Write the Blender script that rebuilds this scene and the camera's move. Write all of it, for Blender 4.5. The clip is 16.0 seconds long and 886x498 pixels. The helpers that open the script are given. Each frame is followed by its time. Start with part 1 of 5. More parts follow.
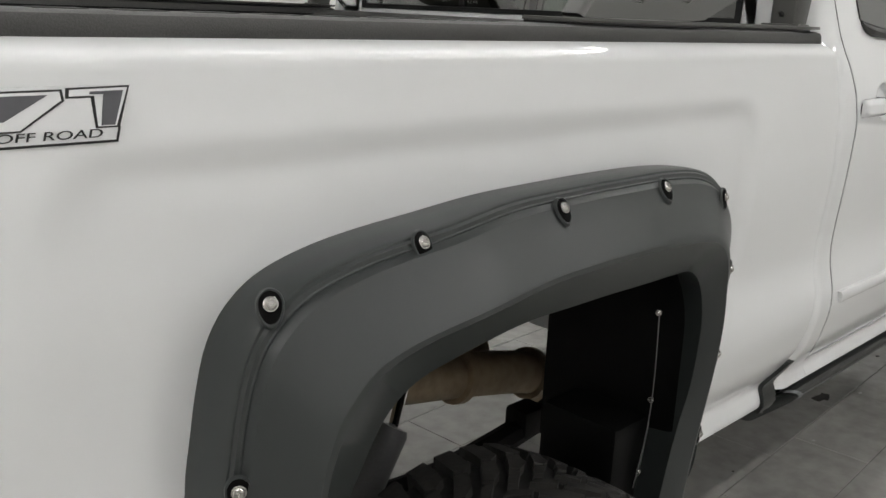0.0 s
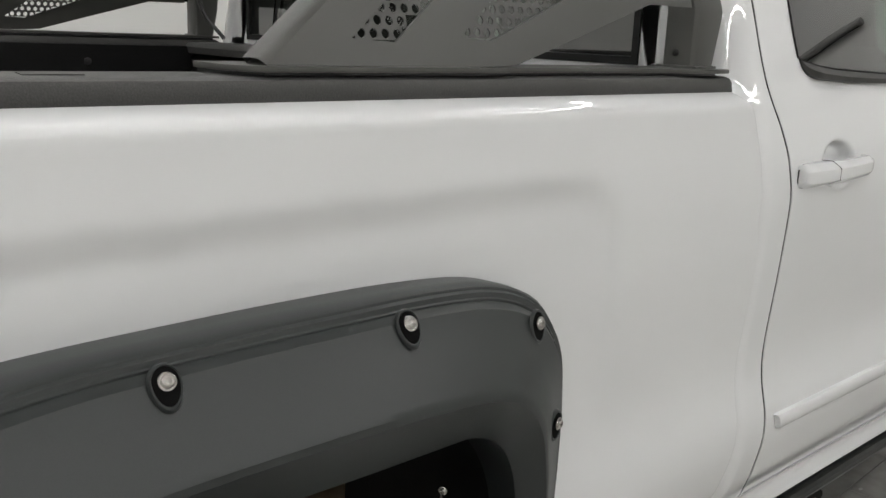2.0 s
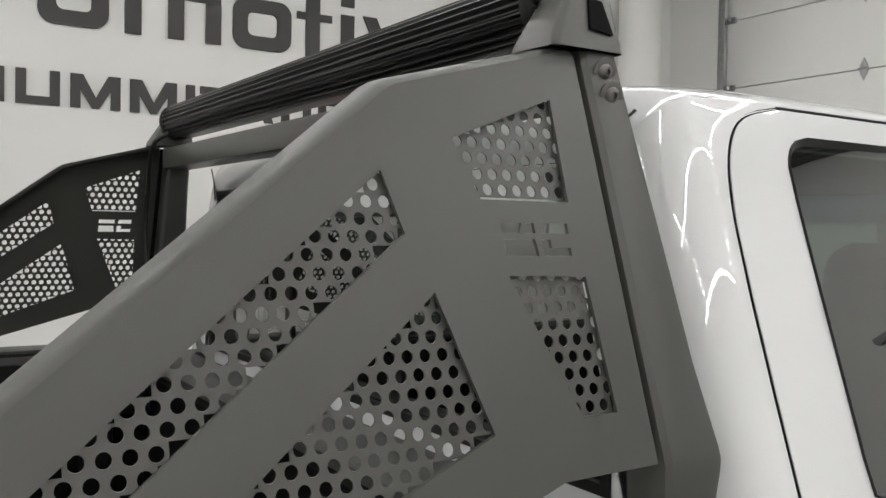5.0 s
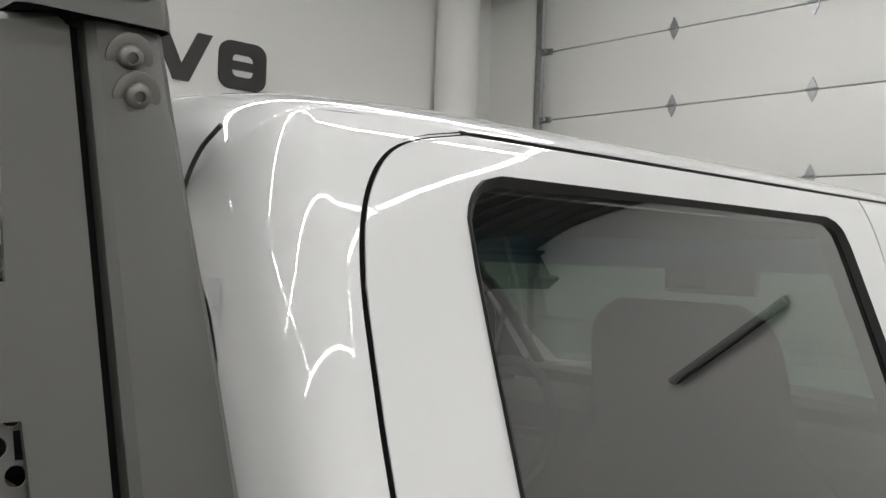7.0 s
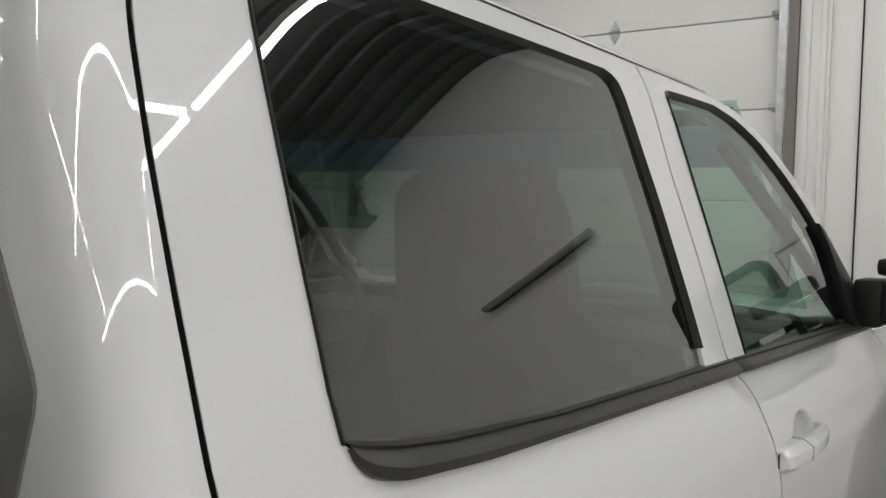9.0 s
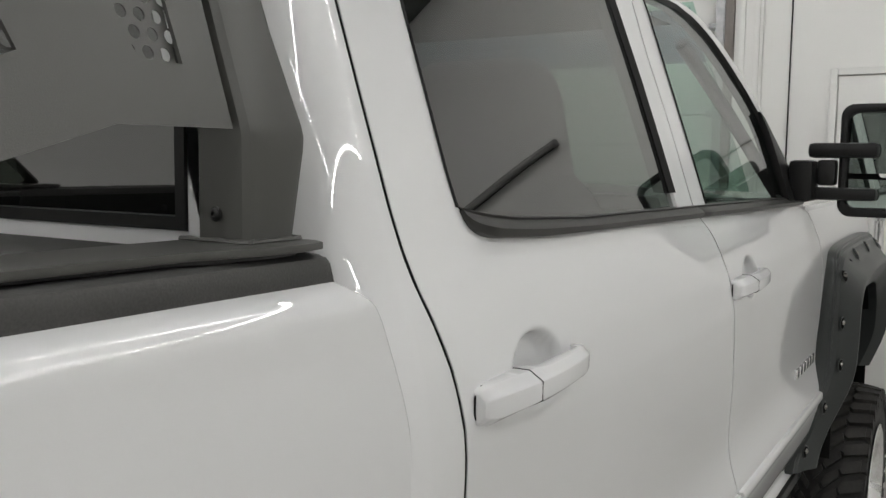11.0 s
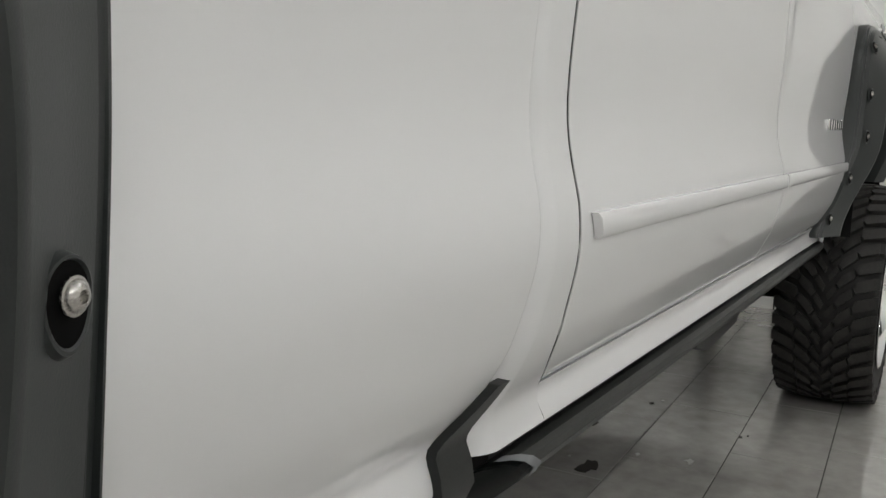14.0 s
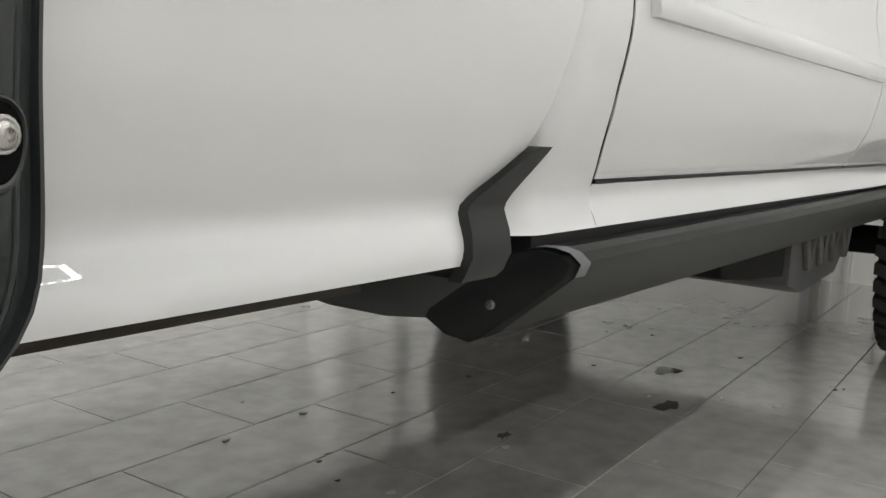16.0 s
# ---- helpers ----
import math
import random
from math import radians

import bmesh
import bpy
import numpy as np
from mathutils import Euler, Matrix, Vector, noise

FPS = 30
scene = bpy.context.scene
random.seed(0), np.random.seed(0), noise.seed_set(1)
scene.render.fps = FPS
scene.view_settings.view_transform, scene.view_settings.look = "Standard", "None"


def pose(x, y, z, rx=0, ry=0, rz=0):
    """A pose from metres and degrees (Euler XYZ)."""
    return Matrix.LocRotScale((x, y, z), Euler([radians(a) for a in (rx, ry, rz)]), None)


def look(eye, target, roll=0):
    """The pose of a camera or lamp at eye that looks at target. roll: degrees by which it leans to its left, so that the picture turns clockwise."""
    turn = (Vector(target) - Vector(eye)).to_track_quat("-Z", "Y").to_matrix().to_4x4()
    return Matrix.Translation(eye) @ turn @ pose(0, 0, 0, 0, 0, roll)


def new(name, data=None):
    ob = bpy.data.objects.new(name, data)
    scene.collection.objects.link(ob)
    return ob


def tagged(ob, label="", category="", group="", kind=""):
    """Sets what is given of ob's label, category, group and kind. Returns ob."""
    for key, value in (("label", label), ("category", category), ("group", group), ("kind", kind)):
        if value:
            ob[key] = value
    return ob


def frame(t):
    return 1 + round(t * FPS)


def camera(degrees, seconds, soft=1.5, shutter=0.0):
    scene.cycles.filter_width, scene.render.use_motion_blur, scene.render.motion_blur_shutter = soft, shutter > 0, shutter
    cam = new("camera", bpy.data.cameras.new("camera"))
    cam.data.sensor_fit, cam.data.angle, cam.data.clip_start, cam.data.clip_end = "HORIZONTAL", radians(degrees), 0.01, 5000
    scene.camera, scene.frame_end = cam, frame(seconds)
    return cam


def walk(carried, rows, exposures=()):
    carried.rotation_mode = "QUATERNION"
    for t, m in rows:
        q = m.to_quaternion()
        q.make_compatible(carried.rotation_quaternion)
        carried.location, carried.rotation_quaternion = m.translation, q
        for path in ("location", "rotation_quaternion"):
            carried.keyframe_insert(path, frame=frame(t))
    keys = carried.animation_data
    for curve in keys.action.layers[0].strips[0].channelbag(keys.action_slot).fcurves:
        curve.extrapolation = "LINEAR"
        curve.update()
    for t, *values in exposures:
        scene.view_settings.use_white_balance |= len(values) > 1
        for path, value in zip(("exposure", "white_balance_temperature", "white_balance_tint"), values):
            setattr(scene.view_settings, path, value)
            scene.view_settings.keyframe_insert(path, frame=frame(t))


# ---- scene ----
cam = camera(53.0, 16.0)
PATH = [
    (0, (-1.256, -0.794, 1.53), (0.106, 0.574, 1.007), 2.5),
    (0.5, (-1.113, -0.75, 1.542), (0.239, 0.649, 1.078), 2.6),
    (1, (-0.988, -0.72, 1.546), (0.353, 0.691, 1.089), 2.6),
    (1.5, (-0.79, -0.724, 1.558), (0.534, 0.7, 1.09), 2.5),
    (2, (-0.591, -0.727, 1.564), (0.705, 0.721, 1.09), 2.4),
    (2.5, (-0.415, -0.648, 1.604), (0.854, 0.822, 1.123), 2.3),
    (3, (-0.295, -0.566, 1.646), (0.956, 0.93, 1.202), 2.3),
    (3.5, (-0.146, -0.554, 1.707), (1.015, 1.043, 1.392), 2.0),
    (3.7, (-0.092, -0.553, 1.726), (1.004, 1.104, 1.49), 1.8),
    (5.8, (0.127, -0.393, 1.858), (1.253, 1.26, 1.86), 1.7),
    (6, (0.179, -0.374, 1.863), (1.362, 1.238, 1.87), 1.7),
    (6.5, (0.314, -0.338, 1.874), (1.591, 1.202, 1.89), 1.5),
    (7, (0.430, -0.328, 1.870), (1.796, 1.133, 1.886), 1.9),
    (7.5, (0.518, -0.342, 1.84), (1.95, 1.053, 1.884), 1.8),
    (8, (0.55, -0.348, 1.796), (2.058, 0.963, 1.868), 1.7),
    (8.5, (0.537, -0.352, 1.752), (2.098, 0.898, 1.811), 1.7),
    (9, (0.443, -0.374, 1.71), (2.069, 0.79, 1.655), 1.9),
    (9.5, (0.331, -0.382, 1.679), (1.999, 0.713, 1.548), 2.0),
    (10, (0.244, -0.412, 1.655), (1.92, 0.664, 1.475), 1.8),
    (10.2, (0.222, -0.428, 1.635), (1.902, 0.638, 1.456), 1.7),
    (12.5, (-0.034, -0.381, 1.44), (1.675, 0.631, 1.212), -0.4),
    (13, (-0.029, -0.356, 1.282), (1.677, 0.653, 1.019), 0.9),
    (13.5, (-0.026, -0.356, 1.082), (1.683, 0.644, 0.804), 1.4),
    (14, (-0.004, -0.35, 1.001), (1.7, 0.654, 0.71), 1.9),
    (14.5, (0.008, -0.333, 0.926), (1.703, 0.688, 0.642), 2.2),
    (15, (0.029, -0.355, 0.871), (1.678, 0.739, 0.586), 2.3),
    (15.5, (0.036, -0.39, 0.817), (1.633, 0.78, 0.533), 2.2),
    (16, (0.042, -0.397, 0.765), (1.628, 0.788, 0.484), 2.4),
]
walk(cam, [(t, look(eye, target, roll)) for t, eye, target, roll in PATH],
     exposures=[(0, -0.64), (1.5, -0.66), (2, -0.72), (3, -0.76), (3.5, -0.66), (5.8, -0.55), (6.5, -0.6), (7.5, -0.82), (8.5, -0.93), (9.5, -0.92), (10.2, -0.88), (12.5, -0.95), (13, -1.1), (13.5, -0.88), (14.5, -0.62), (15, -0.56), (15.5, -0.5), (16, -0.22)])

# ---------------------------------------------------------------- light
world = bpy.data.worlds.new("world")
scene.world = world
world.use_nodes = True
world.node_tree.nodes["Background"].inputs[0].default_value = (0.75, 0.78, 0.8, 1)
world.node_tree.nodes["Background"].inputs[1].default_value = 0.05
LAMP = 62.0                                   # strength of the ceiling tube lamps

# room, metres; the truck's near side lies on y = 0, its nose towards +x
RX0, RX1, RY0, RY1, RZ = -7.0, 5.165, -5.4, 4.3, 4.1
YC = 0.95                                     # the truck's middle plane
AXLE = -0.29                                  # the rear axle
REAR, FRONT, HUB, TYRE_R = -0.30, 3.60, 0.405, 0.41


# ---------------------------------------------------------------- materials
def material(name, base, rough=0.5, metal=0.0, grain=0.0, scale=40.0, bump=0.0, tint=None, coat=0.0, stain=0.0, stain_scale=1.5, rvar=0.0,
             spec=0.5, rand=0.0, emit=0.0, world_space=False, coat_rough=0.012):
    mat = bpy.data.materials.new(name)
    mat.use_nodes = True
    nt = mat.node_tree
    b = nt.nodes["Principled BSDF"]
    b.inputs["Base Color"].default_value = (*base, 1)
    b.inputs["Roughness"].default_value = rough
    b.inputs["Metallic"].default_value = metal
    b.inputs["Specular IOR Level"].default_value = spec
    b.inputs["Coat Weight"].default_value = coat
    b.inputs["Coat Roughness"].default_value = coat_rough
    b.inputs["Coat IOR"].default_value = 1.7
    if emit:
        b.inputs["Emission Color"].default_value = (*base, 1)
        b.inputs["Emission Strength"].default_value = emit
    co = nt.nodes.new("ShaderNodeNewGeometry" if world_space else "ShaderNodeTexCoord")
    where = co.outputs["Position" if world_space else "Object"]
    out = None

    def noise_node(s, detail):
        n = nt.nodes.new("ShaderNodeTexNoise")
        n.inputs["Scale"].default_value = s
        n.inputs["Detail"].default_value = detail
        nt.links.new(where, n.inputs["Vector"])
        return n

    fine = noise_node(scale, 6.0) if (grain or bump or rvar) else None
    if grain or stain or rand:
        mix = nt.nodes.new("ShaderNodeMix")
        mix.data_type = "RGBA"
        mix.inputs[6].default_value = (*base, 1)
        mix.inputs[7].default_value = (*(tint or tuple(c * 0.6 for c in base)), 1)
        amount = nt.nodes.new("ShaderNodeMath")
        amount.operation = "MULTIPLY_ADD"
        amount.use_clamp = True
        if fine and grain:
            ramp = nt.nodes.new("ShaderNodeMapRange")
            ramp.inputs[1].default_value, ramp.inputs[2].default_value = 0.35, 0.7
            nt.links.new(fine.outputs["Fac"], ramp.inputs[0])
            nt.links.new(ramp.outputs[0], amount.inputs[0])
        else:
            amount.inputs[0].default_value = 0.0
        amount.inputs[1].default_value = grain
        amount.inputs[2].default_value = 0.0
        last = amount
        if stain:
            big = noise_node(stain_scale, 4.0)
            r2 = nt.nodes.new("ShaderNodeMapRange")
            r2.inputs[1].default_value, r2.inputs[2].default_value = 0.45, 0.75
            r2.inputs[4].default_value = stain
            nt.links.new(big.outputs["Fac"], r2.inputs[0])
            nt.links.new(r2.outputs[0], amount.inputs[2])
        if rand:
            info = nt.nodes.new("ShaderNodeObjectInfo")
            add = nt.nodes.new("ShaderNodeMath")
            add.operation = "MULTIPLY_ADD"
            add.use_clamp = True
            nt.links.new(info.outputs["Random"], add.inputs[0])
            add.inputs[1].default_value = rand
            nt.links.new(amount.outputs[0], add.inputs[2])
            last = add
        nt.links.new(last.outputs[0], mix.inputs[0])
        nt.links.new(mix.outputs[2], b.inputs["Base Color"])
    if rvar:
        rr = nt.nodes.new("ShaderNodeMapRange")
        rr.inputs[3].default_value, rr.inputs[4].default_value = max(0.02, rough - rvar), min(1.0, rough + rvar)
        nt.links.new(fine.outputs["Fac"], rr.inputs[0])
        nt.links.new(rr.outputs[0], b.inputs["Roughness"])
    if bump:
        bp = nt.nodes.new("ShaderNodeBump")
        bp.inputs["Strength"].default_value = bump
        bp.inputs["Distance"].default_value = 0.002
        nt.links.new(fine.outputs["Fac"], bp.inputs["Height"])
        nt.links.new(bp.outputs[0], b.inputs["Normal"])
    return mat


def glass_material(name, colour, f0):
    """Tinted pane: light comes through darkened, the surface mirrors more at a slant."""
    mat = bpy.data.materials.new(name)
    mat.use_nodes = True
    nt = mat.node_tree
    nt.nodes.clear()
    o = nt.nodes.new("ShaderNodeOutputMaterial")
    t = nt.nodes.new("ShaderNodeBsdfTransparent")
    t.inputs[0].default_value = (*colour, 1)
    g = nt.nodes.new("ShaderNodeBsdfGlossy")
    g.inputs["Roughness"].default_value = 0.008
    f = nt.nodes.new("ShaderNodeLayerWeight")
    f.inputs["Blend"].default_value = 0.5
    p = nt.nodes.new("ShaderNodeMath")
    p.operation = "POWER"
    p.inputs[1].default_value = 4.0
    q = nt.nodes.new("ShaderNodeMath")
    q.operation = "MULTIPLY_ADD"
    q.inputs[1].default_value = 1 - f0
    q.inputs[2].default_value = f0
    m = nt.nodes.new("ShaderNodeMixShader")
    nt.links.new(f.outputs["Facing"], p.inputs[0])
    nt.links.new(p.outputs[0], q.inputs[0])
    nt.links.new(q.outputs[0], m.inputs[0])
    nt.links.new(t.outputs[0], m.inputs[1])
    nt.links.new(g.outputs[0], m.inputs[2])
    nt.links.new(m.outputs[0], o.inputs[0])
    return mat


WHITE = material("white_car_paint", (0.77, 0.775, 0.78), 0.5, coat=1.0, spec=0.2, grain=0.03, scale=900, stain=0.03, stain_scale=2.0)
FLARE = material("black_flare_plastic", (0.027, 0.031, 0.0305), 0.36, grain=0.25, scale=700, bump=0.08, tint=(0.038, 0.043, 0.042), stain=0.12, stain_scale=4)
RACK = material("black_powder_coat", (0.058, 0.058, 0.053), 0.38, spec=0.6, grain=0.25, scale=900, bump=0.12, tint=(0.060, 0.060, 0.055), stain=0.15, stain_scale=5)
CAP = material("grey_rail_plastic", (0.042, 0.042, 0.040), 0.55, grain=0.4, scale=500, bump=0.25, tint=(0.085, 0.083, 0.08), stain=0.2, stain_scale=6)
LINER = material("black_bed_liner", (0.003, 0.003, 0.003), 0.5, grain=0.3, scale=200, bump=0.2, tint=(0.007, 0.007, 0.0068), spec=0.15)
TRIM = material("black_window_trim", (0.009, 0.009, 0.009), 0.42, grain=0.2, scale=300, bump=0.05, spec=0.3)
BELT = material("grey_belt_moulding", (0.022, 0.022, 0.020), 0.40, grain=0.25, scale=200, bump=0.06, tint=(0.032, 0.032, 0.03))
DARK = material("dark_underbody", (0.006, 0.006, 0.006), 0.75, grain=0.5, scale=40, bump=0.3, tint=(0.014, 0.013, 0.012), spec=0.25)
STEEL = material("bolt_steel", (0.50, 0.485, 0.46), 0.26, metal=1.0, grain=0.25, scale=2500, bump=0.03, rvar=0.08)
DULL = material("dull_bolt_steel", (0.20, 0.195, 0.185), 0.42, metal=0.9, grain=0.25, scale=2500, bump=0.03)
GALV = material("galvanised_track", (0.50, 0.51, 0.52), 0.38, metal=1.0, grain=0.4, scale=30, rvar=0.12)
CHROME = material("chrome", (0.85, 0.85, 0.86), 0.06, metal=1.0, grain=0.05, scale=60)
RUBBER = material("tyre_rubber", (0.012, 0.012, 0.0115), 0.75, grain=0.5, scale=120, bump=0.35, tint=(0.024, 0.023, 0.021), stain=0.3, stain_scale=9)
TREAD = material("dusty_tread_rubber", (0.015, 0.0145, 0.0135), 0.66, grain=0.5, scale=90, bump=0.3, tint=(0.036, 0.034, 0.030), stain=0.4, stain_scale=11)
TAN = material("rusty_tan_metal", (0.36, 0.28, 0.18), 0.6, grain=0.4, scale=35, bump=0.2, tint=(0.17, 0.11, 0.06), stain=0.35, stain_scale=9)
SHOCK = material("grey_shock_paint", (0.10, 0.10, 0.10), 0.45, grain=0.3, scale=150, bump=0.1)
WALL = material("white_wall_paint", (0.80, 0.80, 0.78), 0.65, grain=0.05, scale=250, bump=0.08, stain=0.06, stain_scale=0.7)
DOORW = material("white_door_steel", (0.76, 0.76, 0.74), 0.45, grain=0.12, scale=90, bump=0.10, tint=(0.66, 0.66, 0.64), stain=0.08)
CEIL = material("dark_ceiling_deck", (0.115, 0.122, 0.122), 0.6, grain=0.2, scale=20, stain=0.2)
INK = material("dark_grey_wall_sign", (0.035, 0.034, 0.033), 0.5, grain=0.15, scale=120)
TILE = material("grey_floor_tile", (0.58, 0.567, 0.537), 0.22, grain=0.4, scale=14, bump=0.012, tint=(0.30, 0.29, 0.27), stain=0.4, stain_scale=2.2, rvar=0.06, rand=0.06, spec=0.7, coat=1.0, coat_rough=0.10, world_space=True)
GROUT = material("dark_grout", (0.07, 0.067, 0.063), 0.85, grain=0.4, scale=120, bump=0.2)
STEPBAR = material("satin_black_step", (0.019, 0.021, 0.020), 0.40, grain=0.3, scale=400, bump=0.06, tint=(0.036, 0.037, 0.035), stain=0.3, stain_scale=9, spec=0.3)
HEATER = material("grey_heater_paint", (0.34, 0.34, 0.33), 0.6, grain=0.2, scale=200)
SEAT = material("grey_seat_cloth", (0.045, 0.043, 0.04), 0.85, grain=0.4, scale=500, bump=0.3)
CABIN = material("dark_cabin_plastic", (0.02, 0.02, 0.02), 0.6, grain=0.3, scale=250, bump=0.1)
LAMPMAT = material("lamp_diffuser", (1.0, 0.985, 0.965), 0.5, emit=LAMP)
REDLENS = material("red_lens", (0.35, 0.01, 0.015), 0.2, coat=0.5, grain=0.1, scale=200)
BADGE = material("badge_dark_grey", (0.10, 0.10, 0.11), 0.35, grain=0.1, scale=200)
BLACK = material("badge_black", (0.012, 0.012, 0.012), 0.35, grain=0.1, scale=200)
GREYCAP = material("light_grey_cap", (0.17, 0.18, 0.19), 0.4, grain=0.2, scale=200)
TINT = glass_material("tinted_glass", (0.25, 0.27, 0.25), 0.20)
CLEAR = glass_material("green_glass", (0.66, 0.80, 0.72), 0.12)
SCREEN = glass_material("green_windscreen_glass", (0.46, 0.66, 0.57), 0.08)
SHADE = glass_material("blue_shade_band", (0.20, 0.30, 0.46), 0.08)
MIRROR = material("mirror_glass", (0.34, 0.40, 0.37), 0.02, metal=1.0)
PLUG = material("black_end_plug", (0.004, 0.0055, 0.005), 0.45, grain=0.3, scale=300, bump=0.05, spec=0.08)
DUST = material("dusty_grey_plastic", (0.15, 0.148, 0.14), 0.6, grain=0.4, scale=60, bump=0.15, stain=0.3, stain_scale=8)
# black for the handle gasket; also laid into gaps, wells and holes as shade
GAPFILL = material("black_gasket_and_shade", (0.004, 0.004, 0.004), 0.8, grain=0.3, scale=400, spec=0.1)
DEBRIS = material("dirt_flake", (0.05, 0.045, 0.04), 0.8, grain=0.5, scale=200, bump=0.3)
PALE = material("pale_flake", (0.5, 0.5, 0.48), 0.6, grain=0.4, scale=200)


# ---------------------------------------------------------------- mesh tools
class Shape:
    """Collects vertices and faces of one mesh."""

    def __init__(self):
        self.v, self.f = [], []

    def add(self, verts, faces):
        n = len(self.v)
        self.v += [tuple(p) for p in verts]
        self.f += [tuple(i + n for i in q) for q in faces]
        return self

    def box(self, x0, x1, y0, y1, z0, z1):
        return self.add([(x, y, z) for x in (x0, x1) for y in (y0, y1) for z in (z0, z1)],
                        [(0, 1, 3, 2), (4, 6, 7, 5), (0, 4, 5, 1), (2, 3, 7, 6), (0, 2, 6, 4), (1, 5, 7, 3)])

    def grid(self, rows, loop=False):
        """A sheet through rows of points, all of one length."""
        n, k = len(rows), len(rows[0])
        faces = [(i * k + j, i * k + (j + 1) % k, (i + 1) * k + (j + 1) % k, (i + 1) * k + j) for i in range(n - 1) for j in range(k if loop else k - 1)]
        return self.add([p for r in rows for p in r], faces)

    def prism(self, poly, a, b, put):
        """A slab: the 2D outline poly, from depth a to depth b; put(u, v, d) gives the place."""
        n = len(poly)
        verts = [put(u, v, a) for u, v in poly] + [put(u, v, b) for u, v in poly]
        faces = [tuple(range(n)), tuple(range(2 * n - 1, n - 1, -1))] + [(i, (i + 1) % n, n + (i + 1) % n, n + i) for i in range(n)]
        return self.add(verts, faces)

    def tube(self, pts, r, n=12, cap=True):
        pts = [Vector(p) for p in pts]
        rings = []
        for i, p in enumerate(pts):
            d = (pts[min(i + 1, len(pts) - 1)] - pts[max(i - 1, 0)]).normalized()
            side = d.cross(Vector((0, 0, 1)) if abs(d.z) < 0.95 else Vector((1, 0, 0))).normalized()
            up = side.cross(d)
            rr = r[i] if isinstance(r, (list, tuple)) else r
            rings.append([tuple(p + rr * (math.cos(a) * side + math.sin(a) * up)) for a in (2 * math.pi * j / n for j in range(n))])
        self.grid(rings, loop=True)
        if cap:
            base = len(self.v) - n * len(pts)
            self.f += [tuple(base + j for j in range(n)), tuple(base + n * (len(pts) - 1) + j for j in reversed(range(n)))]
        return self

    def spin(self, profile, centre, n=32, axis="y"):
        """Turns a profile of (along the axis, radius) about the axis through centre."""
        rows = []
        for d, r in profile:
            ring = []
            for j in range(n):
                a = 2 * math.pi * j / n
                c, s = r * math.cos(a), r * math.sin(a)
                ring.append((centre[0] + c, centre[1] + d, centre[2] + s) if axis == "y" else
                            (centre[0] + d, centre[1] + c, centre[2] + s) if axis == "x" else (centre[0] + c, centre[1] + s, centre[2] + d))
            rows.append(ring)
        return self.grid(rows, loop=True)

    def mirrored(self):
        s = Shape()
        s.v = [(x, 2 * YC - y, z) for x, y, z in self.v]
        s.f = [tuple(reversed(q)) for q in self.f]
        return s


def build_mesh(name, shape, mat, bevel=0.0, angle=35, merge=0.0, rim=None, facing=None):
    bm = bmesh.new()
    vs = [bm.verts.new(p) for p in shape.v]
    for q in shape.f:
        try:
            bm.faces.new([vs[i] for i in q])
        except ValueError:
            pass
    if merge:
        bmesh.ops.remove_doubles(bm, verts=bm.verts, dist=merge)
    if facing is not None:
        for f in bm.faces:
            f.normal_update()
            if f.normal.dot(Vector(facing)) < 0:
                f.normal_flip()
    else:
        bmesh.ops.recalc_face_normals(bm, faces=bm.faces)
    if rim:
        edges = [e for e in bm.edges if e.is_boundary]
        got = bmesh.ops.extrude_edge_only(bm, edges=edges)
        for v in (g for g in got["geom"] if isinstance(g, bmesh.types.BMVert)):
            v.co += Vector(rim)
    if bevel:
        bm.normal_update()
        sharp = [e for e in bm.edges if len(e.link_faces) == 2 and e.calc_face_angle(0) > 0.6]
        bmesh.ops.bevel(bm, geom=sharp, offset=bevel, segments=2, profile=0.6, affect="EDGES", clamp_overlap=True)
    me = bpy.data.meshes.new(name)
    bm.to_mesh(me)
    bm.free()
    me.materials.append(mat)
    me.shade_smooth()
    me.set_sharp_from_angle(angle=radians(angle))
    return me


def hang(ob, parent):
    ob.parent = parent
    up = Matrix.Identity(4)
    o = parent
    while o is not None:
        up = o.matrix_basis @ up if o.parent is None else o.matrix_parent_inverse @ o.matrix_basis @ up
        o = o.parent
    ob.matrix_parent_inverse = up.inverted()
    return ob


def part(name, shape, mat, parent, label="", **kw):
    ob = new(name, build_mesh(name, shape, mat, **kw))
    hang(ob, parent)
    return tagged(ob, label) if label else ob


def thing(name, place, label, category, group="", kind=""):
    ob = new(name)
    ob.empty_display_size = 0.1
    ob.matrix_basis = Matrix.Translation(place)
    return tagged(ob, label, category, group, kind)


def structure(name, shape, mat, label, category="", **kw):
    ob = new(name, build_mesh(name, shape, mat, **kw))
    return tagged(ob, label, category, kind="structure")


def smoothstep(t):
    t = min(1.0, max(0.0, t))
    return t * t * (3 - 2 * t)


def lerp_curve(pts):
    xs, ys = [p[0] for p in pts], [p[1] for p in pts]
    return lambda x: float(np.interp(x, xs, ys))


def spline(pts, n=10):
    """A smooth line through the points."""
    p = [Vector(q) for q in pts]
    p = [2 * p[0] - p[1]] + p + [2 * p[-1] - p[-2]]
    out = []
    for i in range(1, len(p) - 2):
        for k in range(n):
            t = k / n
            out.append(tuple(0.5 * ((2 * p[i]) + (p[i + 1] - p[i - 1]) * t + (2 * p[i - 1] - 5 * p[i] + 4 * p[i + 1] - p[i + 2]) * t * t
                                    + (3 * p[i] - p[i - 1] - 3 * p[i + 1] + p[i + 2]) * t ** 3)))
    return out + [tuple(p[-2])]


